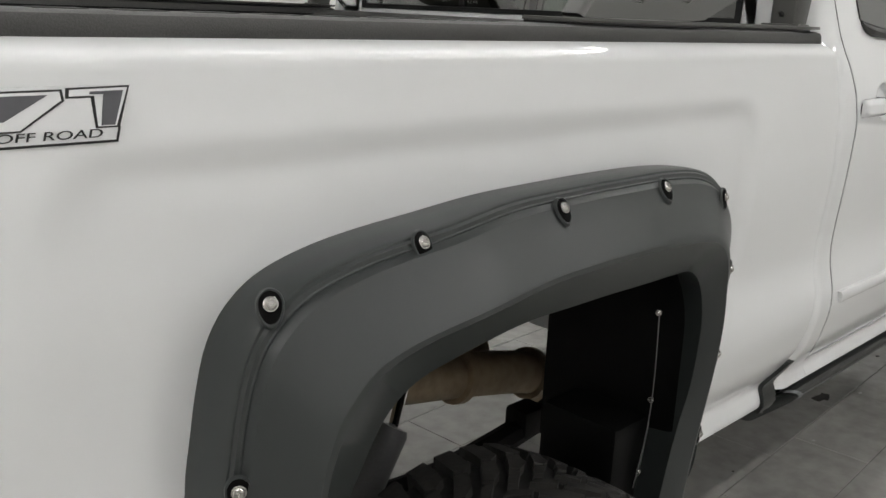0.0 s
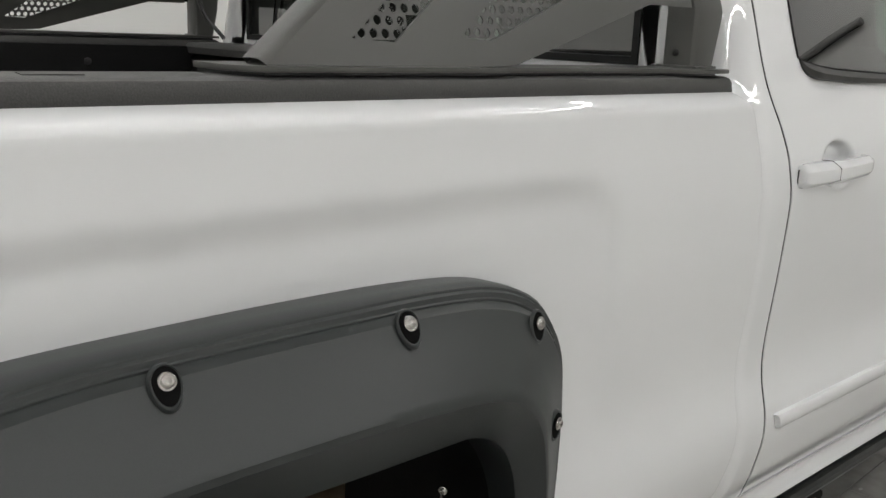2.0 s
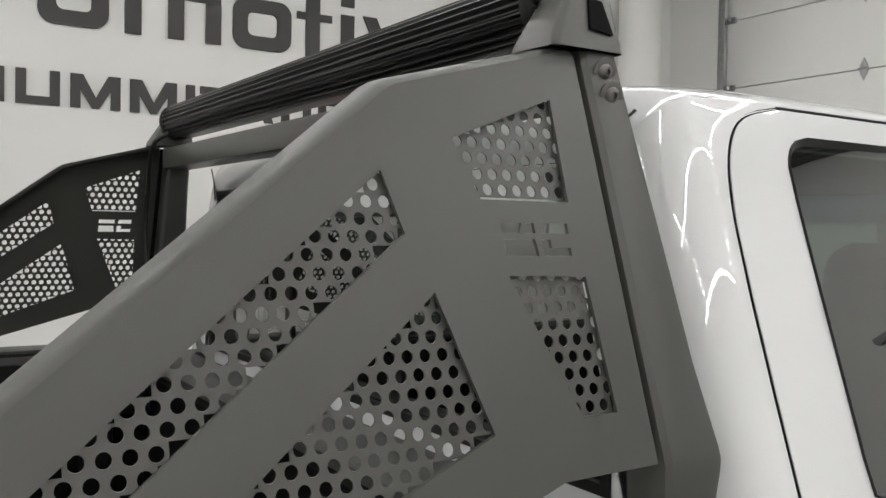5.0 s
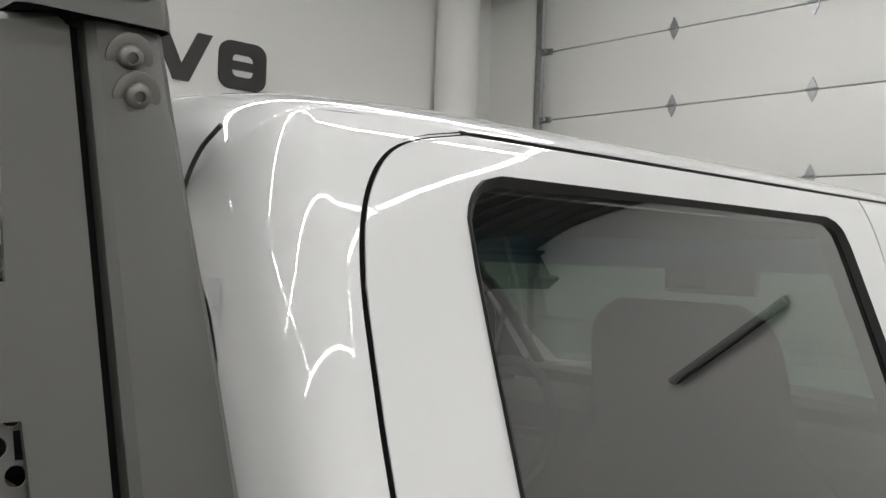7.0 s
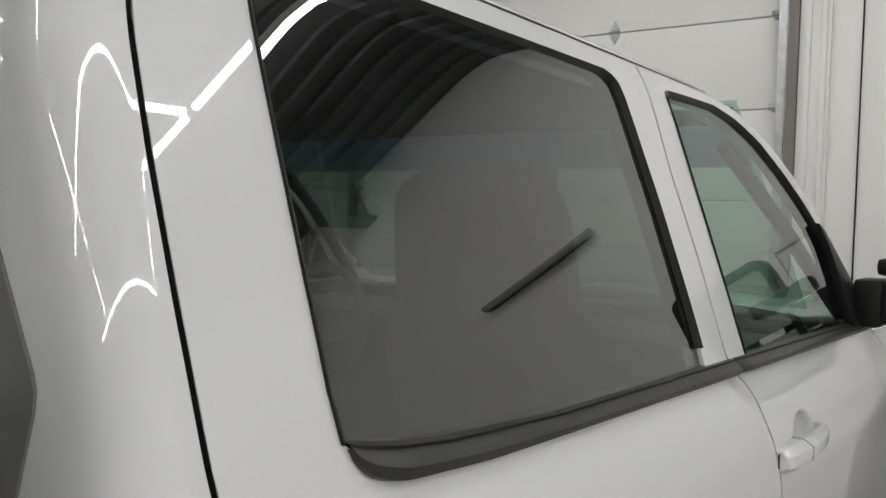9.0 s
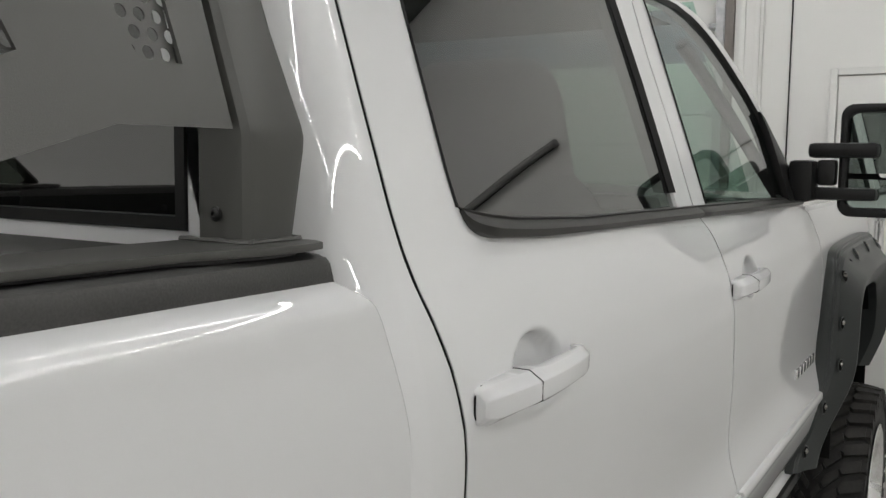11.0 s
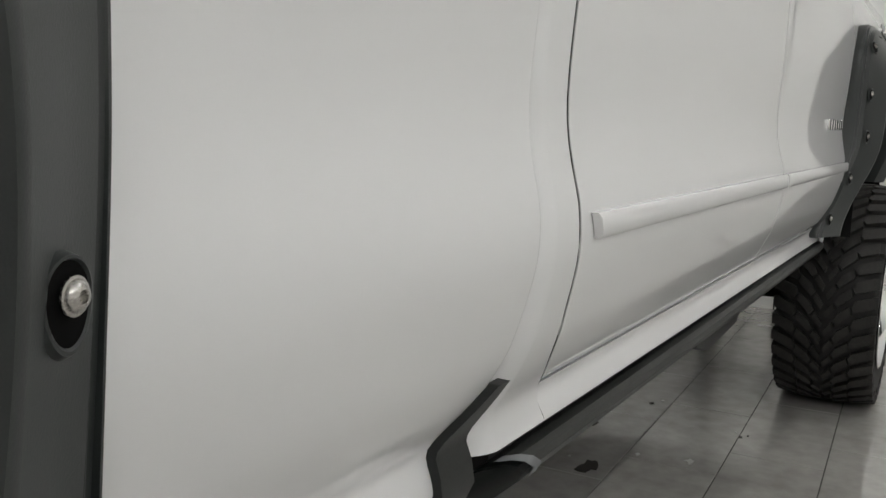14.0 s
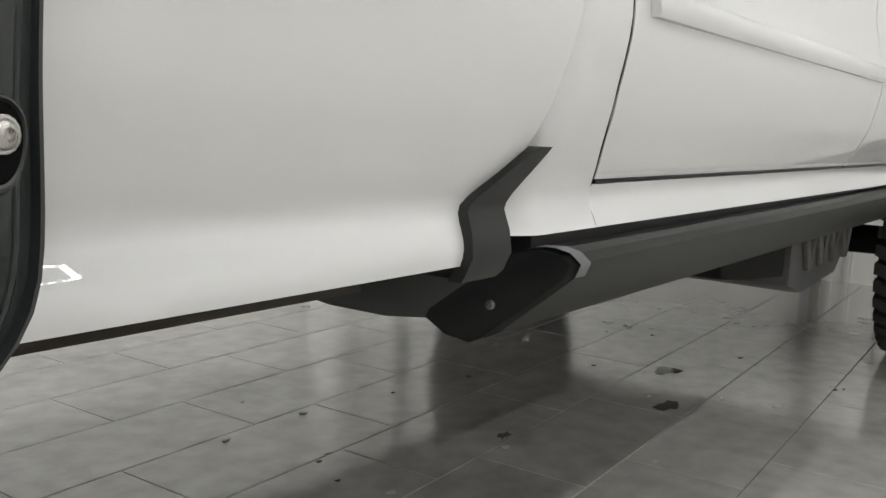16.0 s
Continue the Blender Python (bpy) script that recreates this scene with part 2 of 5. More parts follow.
def span(a, b, n):
    return [a + (b - a) * i / (n - 1) for i in range(n)]


def screw(name, parent, place, r=0.011, facing=(0, -1, 0), mat=None, label="domed steel hex bolt", n=14, washer=1.25):
    """A domed bolt head with a hexagon socket on a thin washer."""
    s = Shape()
    d = Vector(facing).normalized()
    side = d.cross(Vector((0, 0, 1))).normalized()
    up = side.cross(d)
    prof = [(washer * r, 0.0), (washer * r, 0.16 * r), ((washer - 0.12) * r, 0.22 * r), (1.0 * r, 0.20 * r), (0.95 * r, 0.4 * r), (0.75 * r, 0.62 * r), (0.45 * r, 0.72 * r), (0.42 * r, 0.70 * r), (0.40 * r, 0.35 * r), (0.01 * r, 0.33 * r)]
    s.grid([[tuple(Vector(place) + q * (math.cos(a) * side + math.sin(a) * up) + h * d) for a in (2 * math.pi * j / n for j in range(n))] for q, h in prof], loop=True)
    return part(name, s, mat or STEEL, parent, label, angle=50)


# ---------------------------------------------------------------- the body's side
PROFILE = [(0.50, 0.10), (0.605, 0.085), (0.622, 0.055), (0.650, 0.040), (0.672, 0.047), (0.69, 0.062), (0.72, 0.040), (0.78, 0.010), (0.82, 0.000), (0.85, -0.0065), (0.875, -0.010), (0.92, -0.007),
           (0.96, 0.004), (0.99, 0.010), (1.02, 0.0125), (1.06, 0.0115), (1.12, 0.0075), (1.19, 0.0035), (1.26, 0.001), (1.30, 0.0), (1.38, 0.008), (1.44, 0.024), (1.475, 0.038), (1.50, 0.049), (1.62, 0.085), (1.94, 0.186), (1.97, 0.200), (2.0, 0.225), (2.1, 0.33)]
_z = np.linspace(0.45, 2.15, 681)
_raw = np.interp(_z, [p[0] for p in PROFILE], [p[1] for p in PROFILE])
_k = np.exp(-0.5 * (np.arange(-14, 15) / 4.0) ** 2)
_soft = np.convolve(np.pad(_raw, 14, mode="edge"), _k / _k.sum(), mode="valid")
_k = np.exp(-0.5 * (np.arange(-36, 37) / 13.0) ** 2)
_wide = np.convolve(np.pad(_raw, 36, mode="edge"), _k / _k.sum(), mode="valid")
_blend = np.clip((_z - 1.52) / 0.12, 0, 1)
_soft = _soft * (1 - _blend) + _wide * _blend


def side_y(z):
    return float(np.interp(z, _z, _soft))


def bed_y(x, z):
    """The bed's side with the shallow square recess round the wheel."""
    r = 0.09
    u, v = abs(x + 0.285) - (0.695 - r), z - (1.396 - r)
    e = math.hypot(max(u, 0.0), max(v, 0.0)) + min(max(u, v), 0.0) - r
    m = smoothstep(-e / 0.045)
    top = 0.004 + 0.010 * smoothstep((z - 1.30) / 0.18) + 0.030 * smoothstep((z - 1.462) / 0.034) ** 2
    k = smoothstep((z - 1.22) / 0.06)
    return side_y(z) * (1 - k) + top * k + 0.005 + 0.0098 * m * smoothstep((z - 0.95) / 0.22)


def patch(xl, xr, zs, nx, yf):
    return [[(x, yf(x, z), z) for x in span(xl(z), xr(z), nx)] for z in zs]


def smooth_curve(pts, sigma=0.012):
    """A line through the points with its corners rounded off."""
    z = np.linspace(pts[0][0], pts[-1][0], 600)
    x = np.interp(z, [p[0] for p in pts], [p[1] for p in pts])
    step = z[1] - z[0]
    n = int(3 * sigma / step)
    k = np.exp(-0.5 * (np.arange(-n, n + 1) * step / sigma) ** 2)
    soft = np.convolve(np.r_[2 * x[0] - x[n:0:-1], x, 2 * x[-1] - x[-2:-n - 2:-1]], k / k.sum(), mode="valid")
    return lambda q: float(np.interp(q, z, soft))


SEAM = smooth_curve([(0.60, 0.915), (0.70, 0.908), (0.72, 0.893), (0.76, 0.868), (0.80, 0.857), (0.95, 0.853), (1.10, 0.853), (1.24, 0.856), (1.33, 0.858), (1.40, 0.842),
                   (1.47, 0.820), (1.55, 0.811), (1.65, 0.808), (1.75, 0.807), (1.83, 0.809), (1.86, 0.812), (1.89, 0.818), (1.915, 0.828), (1.935, 0.842), (1.950, 0.860), (1.961, 0.883), (1.968, 0.91), (1.972, 0.95)], 0.007)
BEDEDGE = smooth_curve([(0.62, 0.70), (0.70, 0.73), (0.74, 0.746), (0.79, 0.760), (0.9, 0.777), (1.1, 0.786), (1.25, 0.788), (1.33, 0.783), (1.38, 0.773), (1.44, 0.752),
                      (1.473, 0.737), (1.483, 0.725), (1.49, 0.71)])
SPLIT = smooth_curve([(0.60, 2.0), (0.83, 2.0), (0.96, 1.98), (1.14, 1.965), (1.34, 1.92), (1.40, 1.89), (1.478, 1.848), (1.49, 1.818), (1.52, 1.793), (1.68, 1.78), (1.80, 1.76), (1.98, 1.755)])


# ---------------------------------------------------------------- the room
structure("ground", Shape().box(RX0, RX1, RY0, RY1, -0.12, -0.012), GROUT, "dark grout bed under the floor tiles", "floor")
structure("wall_sign", Shape().box(RX0, RX1 + 0.2, RY1, RY1 + 0.2, -0.1, RZ), WALL, "white painted wall with a dark grey sign", "wall")
structure("wall_back", Shape().box(RX0, RX1 + 0.2, RY0 - 0.2, RY0, -0.1, RZ), WALL, "plain white painted wall", "wall")
structure("wall_rear", Shape().box(RX0 - 0.2, RX0, RY0 - 0.2, RY1 + 0.2, -0.1, RZ), WALL, "plain white painted wall", "wall")
DY0, DY1 = 0.87, 3.80                        # the overhead door's opening
w = Shape().box(RX1, RX1 + 0.2, DY1, RY1, -0.1, RZ)
w.box(RX1, RX1 + 0.2, RY0, DY0 - 0.03, -0.1, RZ)
w.box(RX1, RX1 + 0.2, DY0 - 0.03, DY1, 3.80, RZ)
structure("wall_door", w, WALL, "white painted wall round an overhead door", "wall")
c = Shape().box(RX0, RX1, RY0, RY1, RZ, RZ + 0.12)
for i in range(60):
    x = RX0 + 0.1 + i * 0.20
    c.box(x, x + 0.035, RY0, RY1, RZ - 0.035, RZ - 0.001)
structure("ceiling", c, CEIL, "dark ribbed metal roof deck", "ceiling")


def roof_beam(y):
    s = Shape().box(RX0, RX1, y - 0.07, y + 0.07, RZ - 0.32, RZ - 0.30)
    s.box(RX0, RX1, y - 0.006, y + 0.006, RZ - 0.30, RZ - 0.07)
    s.box(RX0, RX1, y - 0.07, y + 0.07, RZ - 0.07, RZ - 0.052)
    return structure("roof_beam", s, CEIL, "dark steel roof beam", "beam")


roof_beam(-2.9)
roof_beam(3.2)


def tube_lamp(a, b):
    """A thin tube between two joints of the ladder of lamps."""
    a, b = Vector((*a, RZ - 0.12)), Vector((*b, RZ - 0.12))
    d = (b - a).normalized()
    side = d.cross(Vector((0, 0, 1)))
    a, b = a + 0.03 * d, b - 0.03 * d
    t = thing("tube_lamp", (a + b) / 2, "thin white tube lamp under the dark roof deck, on", "lamp", "ceiling tube lamps")

    def slab(a, b, half, z0, z1):
        return Shape().add([p + s * half * side + Vector((0, 0, z)) for p in (a, b) for s in (-1, 1) for z in (z0, z1)],
                           [(0, 1, 3, 2), (4, 6, 7, 5), (0, 4, 5, 1), (2, 3, 7, 6), (0, 2, 6, 4), (1, 5, 7, 3)])

    part("housing", slab(a, b, 0.018, 0.0, 0.05), DOORW, t)
    part("diffuser", slab(a + 0.01 * d, b - 0.01 * d, 0.017, -0.024, -0.001), LAMPMAT, t, "glowing white diffuser")


LAMP_X = (-5.40, -3.65, -1.90, -0.15, 1.60, 3.35)
LAMP_Y = (-4.30, -2.20, -0.45, 1.30, 3.05)
for y in LAMP_Y:
    for a, b in zip(LAMP_X, LAMP_X[1:]):
        tube_lamp((a, y), (b, y))
for x in (-3.65, 3.35):
    for a, b in zip(LAMP_Y, LAMP_Y[1:]):
        tube_lamp((x, a), (x, b))


# overhead door of four-hinged sections, its tracks and frame
def overhead_door():
    t = tagged(new("door_1"), "closed white sectional overhead door", "overhead door", kind="structure")
    h = 0.478
    zb = 0.01
    n = 0
    z = 2.845 - 5 * h
    while z < 3.7:
        part("section", Shape().box(RX1 + 0.02, RX1 + 0.07, DY0 + 0.02, DY1 - 0.02, max(zb, z + 0.003), min(3.78, z + h - 0.003)), DOORW, t, bevel=0.006)
        n += 1
        z += h
    part("section", Shape().box(RX1 + 0.02, RX1 + 0.07, DY0 + 0.02, DY1 - 0.02, 0.012, 2.845 - 5 * h - 0.003), DOORW, t, bevel=0.006)
    part("backing", Shape().box(RX1 + 0.075, RX1 + 0.09, DY0, DY1, 0.0, 3.80), DARK, t)
    z = 2.845 - 4 * h
    while z < 3.7:
        for y in (1.85, 2.73):
            s = Shape()
            s.prism([(0, 0.07), (0.022, 0.03), (0.03, 0), (0.022, -0.03), (0, -0.07), (-0.022, -0.03), (-0.03, 0), (-0.022, 0.03)], RX1 + 0.012, RX1 + 0.021,
                    lambda u, v, d, y=y, z=z: (d, y + u, z + v))
            s.tube([(RX1 + 0.008, y - 0.035, z), (RX1 + 0.008, y + 0.035, z)], 0.008, 8)
            part("hinge", s, GALV, t, "galvanised steel hinge")
        for y in (DY0 + 0.035, DY1 - 0.05):
            s = Shape().box(RX1 + 0.006, RX1 + 0.02, y - 0.05, y + 0.05, z - 0.02, z + 0.02)
            s.tube([(RX1 - 0.03, y - 0.03, z), (RX1 - 0.03, y + 0.05, z)], 0.016, 10)
            part("roller", s, GALV, t, "galvanised roller bracket")
        z += h
    for y, sgn in ((DY0 - 0.0, 1), (DY1 - 0.01, -1)):
        s = Shape().box(RX1 - 0.055, RX1 - 0.004, y - 0.004, y + 0.004, 0.0, 3.98)
        s.box(RX1 - 0.055, RX1 - 0.049, y, y + sgn * 0.045, 0.0, 3.98)
        s.box(RX1 - 0.010, RX1 - 0.004, y - sgn * 0.045, y, 0.0, 3.98)
        part("track", s, GALV, t, "galvanised vertical track", merge=0)
    return t


overhead_door()
structure("trim", Shape().box(RX1 - 0.05, RX1 - 0.002, 0.820, 0.893, 0, 3.98), material("brown_grey_seal", (0.20, 0.18, 0.165), 0.6, grain=0.2, scale=80), "grey brown weather seal beside the overhead door", "trim")
s = Shape().box(RX1 - 0.03, RX1 - 0.002, 0.668, 0.818, 0, 3.98)
s.box(RX1 - 0.045, RX1 - 0.031, 0.683, 0.710, 0, 3.98)
s.box(RX1 - 0.045, RX1 - 0.031, 0.760, 0.789, 0, 3.98)
structure("trim", s, DOORW, "white moulded door frame", "trim", bevel=0.004)
structure("trim", Shape().box(RX1 - 0.012, RX1 - 0.002, 0.524, 0.530, 0, 3.98), DARK, "dark vertical wall joint", "trim")


def side_door():
    t = tagged(new("door_2"), "closed white door in a moulded white frame", "door", kind="structure")
    y1, y0, zt = 0.322, -0.608, 2.11
    s = Shape().box(RX1 - 0.03, RX1 - 0.002, y1 - 0.035, y1, 0, zt).box(RX1 - 0.03, RX1 - 0.002, y0, y0 + 0.035, 0, zt)
    s.box(RX1 - 0.03, RX1 - 0.002, y0 + 0.0355, y1 - 0.0355, zt - 0.035, zt)
    part("door_frame", s, DOORW, t, bevel=0.004)
    part("door_leaf", Shape().box(RX1 - 0.016, RX1 - 0.004, y0 + 0.04, y1 - 0.04, 0.01, zt - 0.04), DOORW, t, bevel=0.003)
    return t


side_door()


def wall_heater():
    """A long slim unit high on the wall, with a lip below and end caps."""
    t = thing("wall_heater", (RX1 - 0.06, -1.78, 2.66), "slim dark grey strip heater high on the white wall", "heater")
    ya, yb = -2.30, -1.34
    prof = [(0.0, 2.70), (-0.04, 2.695), (-0.08, 2.705), (-0.09, 2.72), (-0.08, 2.74), (-0.02, 2.75), (0.0, 2.75)]
    part("body", Shape().grid([[(RX1 - 0.003 + d, y, z) for d, z in prof] for y in (ya, yb)]), HEATER, t, angle=30)
    for y in (ya, yb):
        part("end_cap", Shape().prism([(d, z) for d, z in prof], y - 0.012, y + 0.012, lambda u, v, d: (RX1 - 0.003 + u * 1.05, d, v)), HEATER, t)
    part("element", Shape().tube([(RX1 - 0.06, ya + 0.02, 2.69), (RX1 - 0.06, yb - 0.02, 2.69)], 0.006, 8), INK, t, "dark heating tube")


wall_heater()
# white corner pipe
s = Shape().tube([(4.68, 4.14, 0), (4.68, 4.14, 2.2), (4.68, 4.14, RZ - 0.06)], 0.15, 28)
structure("pillar", s, WALL, "white painted round pillar in the corner", "pillar")


def wall_sign():
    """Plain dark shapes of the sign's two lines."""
    t = thing("wall_sign_letters", (2.0, RY1 - 0.01, 2.6), "dark grey raised sign shapes in two lines on a white wall", "sign")
    put = lambda u, v, d: (u, d, v)
    a, b = RY1 - 0.018, RY1 - 0.002
    zb, xh = 2.80, 0.28

    def ring(x0, x1, z0, z1, th):
        def rr(x0, x1, z0, z1, r):
            out = []
            for cx, cz, a0 in ((x1 - r, z1 - r, 0), (x0 + r, z1 - r, 90), (x0 + r, z0 + r, 180), (x1 - r, z0 + r, 270)):
                out += [(cx + r * math.cos(radians(a0 + k * 15)), cz + r * math.sin(radians(a0 + k * 15))) for k in range(7)]
            return out
        o, i = rr(x0, x1, z0, z1, 0.075), rr(x0 + th, x1 - th, z0 + th * 0.9, z1 - th * 0.9, 0.035)
        s = Shape()
        s.grid([[put(*p, a) for p in i], [put(*p, a) for p in o], [put(*p, b) for p in o], [put(*p, b) for p in i], [put(*p, a) for p in i]], loop=True)
        part("sign_shape", s, INK, t, merge=1e-5)

    def bar(x0, x1, z0, z1, slant=0.0):
        part("sign_shape", Shape().prism([(x0, z0), (x1, z0), (x1 + slant, z1), (x0 + slant, z1)], a, b, put), INK, t)

    th = 0.083
    ring(0.736, 1.07, zb, zb + xh, th)
    bar(1.149, 1.655, zb + xh - 0.065, zb + xh)
    for x in (1.149, 1.371, 1.574):
        bar(x, x + th, zb, zb + xh - 0.0655)
    ring(1.725, 2.067, zb, zb + xh, th)
    bar(2.160, 2.245, zb, zb + 0.35)
    bar(2.104, 2.1595, zb + 0.21, zb + 0.25)
    bar(2.2455, 2.323, zb + 0.21, zb + 0.25)
    bar(2.385, 2.385 + th, zb, zb + xh - 0.01)
    bar(2.385, 2.385 + th, zb + 0.32, zb + 0.38)
    part("sign_shape", Shape().prism([(2.665, zb), (2.757, zb), (2.894, zb + xh), (2.805, zb + xh), (2.711, zb + 0.09), (2.619, zb + xh), (2.53, zb + xh)], a, b, put), INK, t)
    ring(2.94, 3.25, zb, zb + xh, th)
    bar(3.0235, 3.1665, zb + 0.115, zb + 0.165)
    z0, z1 = 2.395, 2.565
    x = 0.21
    for kind, wdt in (("n", 0.16), ("n", 0.17), ("u", 0.20), ("m", 0.24), ("m", 0.24), ("i", 0.047), ("t", 0.169), ("a", 0.20), ("n", 0.18), ("n", 0.17)):
        q = 0.046
        if kind == "i":
            bar(x, x + wdt, z0, z1)
        elif kind == "t":
            bar(x, x + wdt, z1 - 0.04, z1)
            bar(x + 0.062, x + 0.112, z0, z1 - 0.0405)
        elif kind == "m":
            c = x + wdt / 2
            part("sign_shape", Shape().prism([(x, z0), (x + q, z0), (x + q, z1 - 0.075), (c - 0.016, z0), (c + 0.016, z0), (x + wdt - q, z1 - 0.075), (x + wdt - q, z0), (x + wdt, z0), (x + wdt, z1), (x + wdt - 0.058, z1),
                                              (c, z0 + 0.055), (x + 0.058, z1), (x, z1)], a, b, put), INK, t)
        elif kind == "a":
            c = x + wdt / 2
            part("sign_shape", Shape().prism([(x, z0), (x + 0.05, z0), (c, z1 - 0.05), (x + wdt - 0.05, z0), (x + wdt, z0), (c + 0.028, z1), (c - 0.028, z1)], a, b, put), INK, t)
        else:
            bar(x, x + q, z0, z1)
            bar(x + wdt - q, x + wdt, z0, z1)
            bar(x + q + 0.0005, x + wdt - q - 0.0005, *((z0, z0 + 0.04) if kind == "u" else (z1 - 0.04, z1)))
        x += wdt + (0.05 if wdt > 0.05 else 0.03)
    return t


wall_sign()


# ---------------------------------------------------------------- the truck
truck = thing("pickup_truck", (1.5, YC, 0), "white lifted crew cab pickup with black fender flares, parked indoors", "pickup truck")


def both(name, shape, mat, parent, label="", far=True, **kw):
    ob = part(name, shape, mat, parent, label, **kw)
    if far:
        if "rim" in kw:
            kw["rim"] = (kw["rim"][0], -kw["rim"][1], kw["rim"][2])
        if kw.get("facing") is not None:
            kw["facing"] = (kw["facing"][0], -kw["facing"][1], kw["facing"][2])
        part(name, shape.mirrored(), mat, parent, label, **kw)
    return ob


def arch(x0, x1, zt, zb, r, y, n=12, droop=0.0):
    """Points of a squared wheel arch from rear foot over the top to front foot; y is a number or a function of (x, z)."""
    pts = [(x0, z) for z in span(zb, zt - r, 8)][:-1]
    pts += [(x0 + r - r * math.cos(a), zt - r + r * math.sin(a)) for a in span(0, math.pi / 2, n)]
    pts += [(x, zt - droop * smoothstep((x - x0) / (x1 - x0))) for x in span(x0 + r, x1 - r, 14)][1:-1]
    pts += [(x1 - r + r * math.sin(a), zt - droop - r + r * math.cos(a)) for a in span(0, math.pi / 2, n)]
    pts += [(x1, z) for z in span(zt - droop - r, zb, 8)][1:]
    return [(x, y(x, z) if callable(y) else y, z) for x, z in pts]


# bed sides, with the wheel arch left open
def bed_side():
    zs = span(0.641, 0.74, 14)[:-1] + span(0.74, 1.30, 40)[:-1] + span(1.30, 1.49, 26)
    us = span(0.0, 0.985, 130)[:-1] + span(0.985, 1.0, 14)
    rows = [[(-1.40 + (BEDEDGE(z) + 1.40) * u, 0, z) for u in us] for z in zs]
    s = Shape()
    rows = [[(x, bed_y(x, z) + 0.014 * smoothstep((x - BEDEDGE(z) + 0.012) / 0.012) ** 2, z) for x, _, z in r] for r in rows]
    k = len(us)
    s.v = [p for r in rows for p in r]
    for i in range(len(rows) - 1):
        for j in range(k - 1):
            x, _, z = rows[i][j]
            x2, _, z2 = rows[i + 1][j + 1]
            if max(x, x2) < 0.155 and min(x, x2) > -0.78 and max(z, z2) < 1.215:
                continue
            s.f.append((i * k + j, i * k + j + 1, (i + 1) * k + j + 1, (i + 1) * k + j))
    return s


both("bed_side", bed_side(), WHITE, truck, "glossy white bed side panel", rim=(0, 0.03, 0), facing=(0, -1, 0), angle=60)

both("bed_flange", Shape().box(0.20, 0.60, 0.105, 0.125, 0.618, 0.640), material("rusty_brown_flange", (0.035, 0.028, 0.022), 0.8, grain=0.5, scale=60, bump=0.3), truck, "dark rust-brown flange under the bed side", bevel=0.003)

# rear fender flares: an outer lip, a bolted face, a crease and an inner return


def along(pts, n=150):
    """Even steps along a smooth line through 2D points."""
    line = [(p[0], p[1]) for p in spline([(x, 0.0, z) for x, z in pts], 8) for p in [(p[0], p[2])]]
    d = np.r_[0, np.cumsum(np.hypot(*np.diff(np.array(line), axis=0).T))]
    t = np.linspace(0, d[-1], n)
    return list(zip(np.interp(t, d, [p[0] for p in line]), np.interp(t, d, [p[1] for p in line])))


OUTER = [(-0.552, 0.632), (-0.546, 0.85), (-0.534, 0.99), (-0.522, 1.064), (-0.514, 1.114), (-0.500, 1.170), (-0.476, 1.209), (-0.436, 1.238), (-0.372, 1.257), (-0.30, 1.268), (-0.214, 1.276),
         (-0.09, 1.287), (0.06, 1.291), (0.176, 1.292), (0.30, 1.290), (0.410, 1.280), (0.480, 1.256), (0.520, 1.220), (0.546, 1.17), (0.557, 1.10), (0.558, 1.0), (0.553, 0.88), (0.549, 0.79),
         (0.548, 0.70), (0.538, 0.665), (0.515, 0.640), (0.485, 0.632)]
CREASE = [(-0.485, 0.632), (-0.478, 0.85), (-0.462, 1.03), (-0.442, 1.100), (-0.420, 1.132), (-0.390, 1.158), (-0.342, 1.174), (-0.266, 1.185), (-0.157, 1.194), (-0.053, 1.199), (0.083, 1.202),
          (0.233, 1.200), (0.346, 1.188), (0.405, 1.164), (0.452, 1.115), (0.474, 1.05), (0.480, 0.95), (0.472, 0.80), (0.452, 0.632)]
INNER = [(-0.425, 0.632), (-0.418, 0.85), (-0.396, 0.970), (-0.378, 1.013), (-0.347, 1.066), (-0.318, 1.093), (-0.287, 1.108), (-0.240, 1.118), (-0.181, 1.124), (-0.09, 1.127), (0.015, 1.127),
         (0.15, 1.127), (0.315, 1.122), (0.368, 1.115), (0.412, 1.092), (0.440, 1.055), (0.454, 1.002), (0.456, 0.924), (0.450, 0.861), (0.428, 0.78), (0.395, 0.632)]
FRONT_OUTER = [(-0.735, 0.68), (-0.665, 0.75), (-0.60, 0.85), (-0.560, 0.97), (-0.546, 1.10), (-0.540, 1.20), (-0.525, 1.27), (-0.490, 1.315), (-0.44, 1.335), (-0.30, 1.346), (0.0, 1.35), (0.30, 1.346), (0.44, 1.33),
               (0.52, 1.27), (0.55, 1.15), (0.55, 1.0), (0.54, 0.90), (0.53, 0.80)]
FRONT_CREASE = [(-0.63, 0.68), (-0.565, 0.77), (-0.505, 0.89), (-0.480, 1.02), (-0.470, 1.12), (-0.450, 1.18), (-0.40, 1.22), (-0.30, 1.245), (0.0, 1.26), (0.30, 1.25), (0.40, 1.21), (0.45, 1.13), (0.468, 1.0), (0.464, 0.90), (0.45, 0.80)]
FRONT_INNER = [(-0.56, 0.68), (-0.495, 0.77), (-0.432, 0.89), (-0.402, 0.99), (-0.385, 1.06), (-0.35, 1.11), (-0.28, 1.15), (0.0, 1.17), (0.30, 1.16), (0.38, 1.12), (0.43, 1.05), (0.44, 0.95), (0.43, 0.86), (0.415, 0.80)]


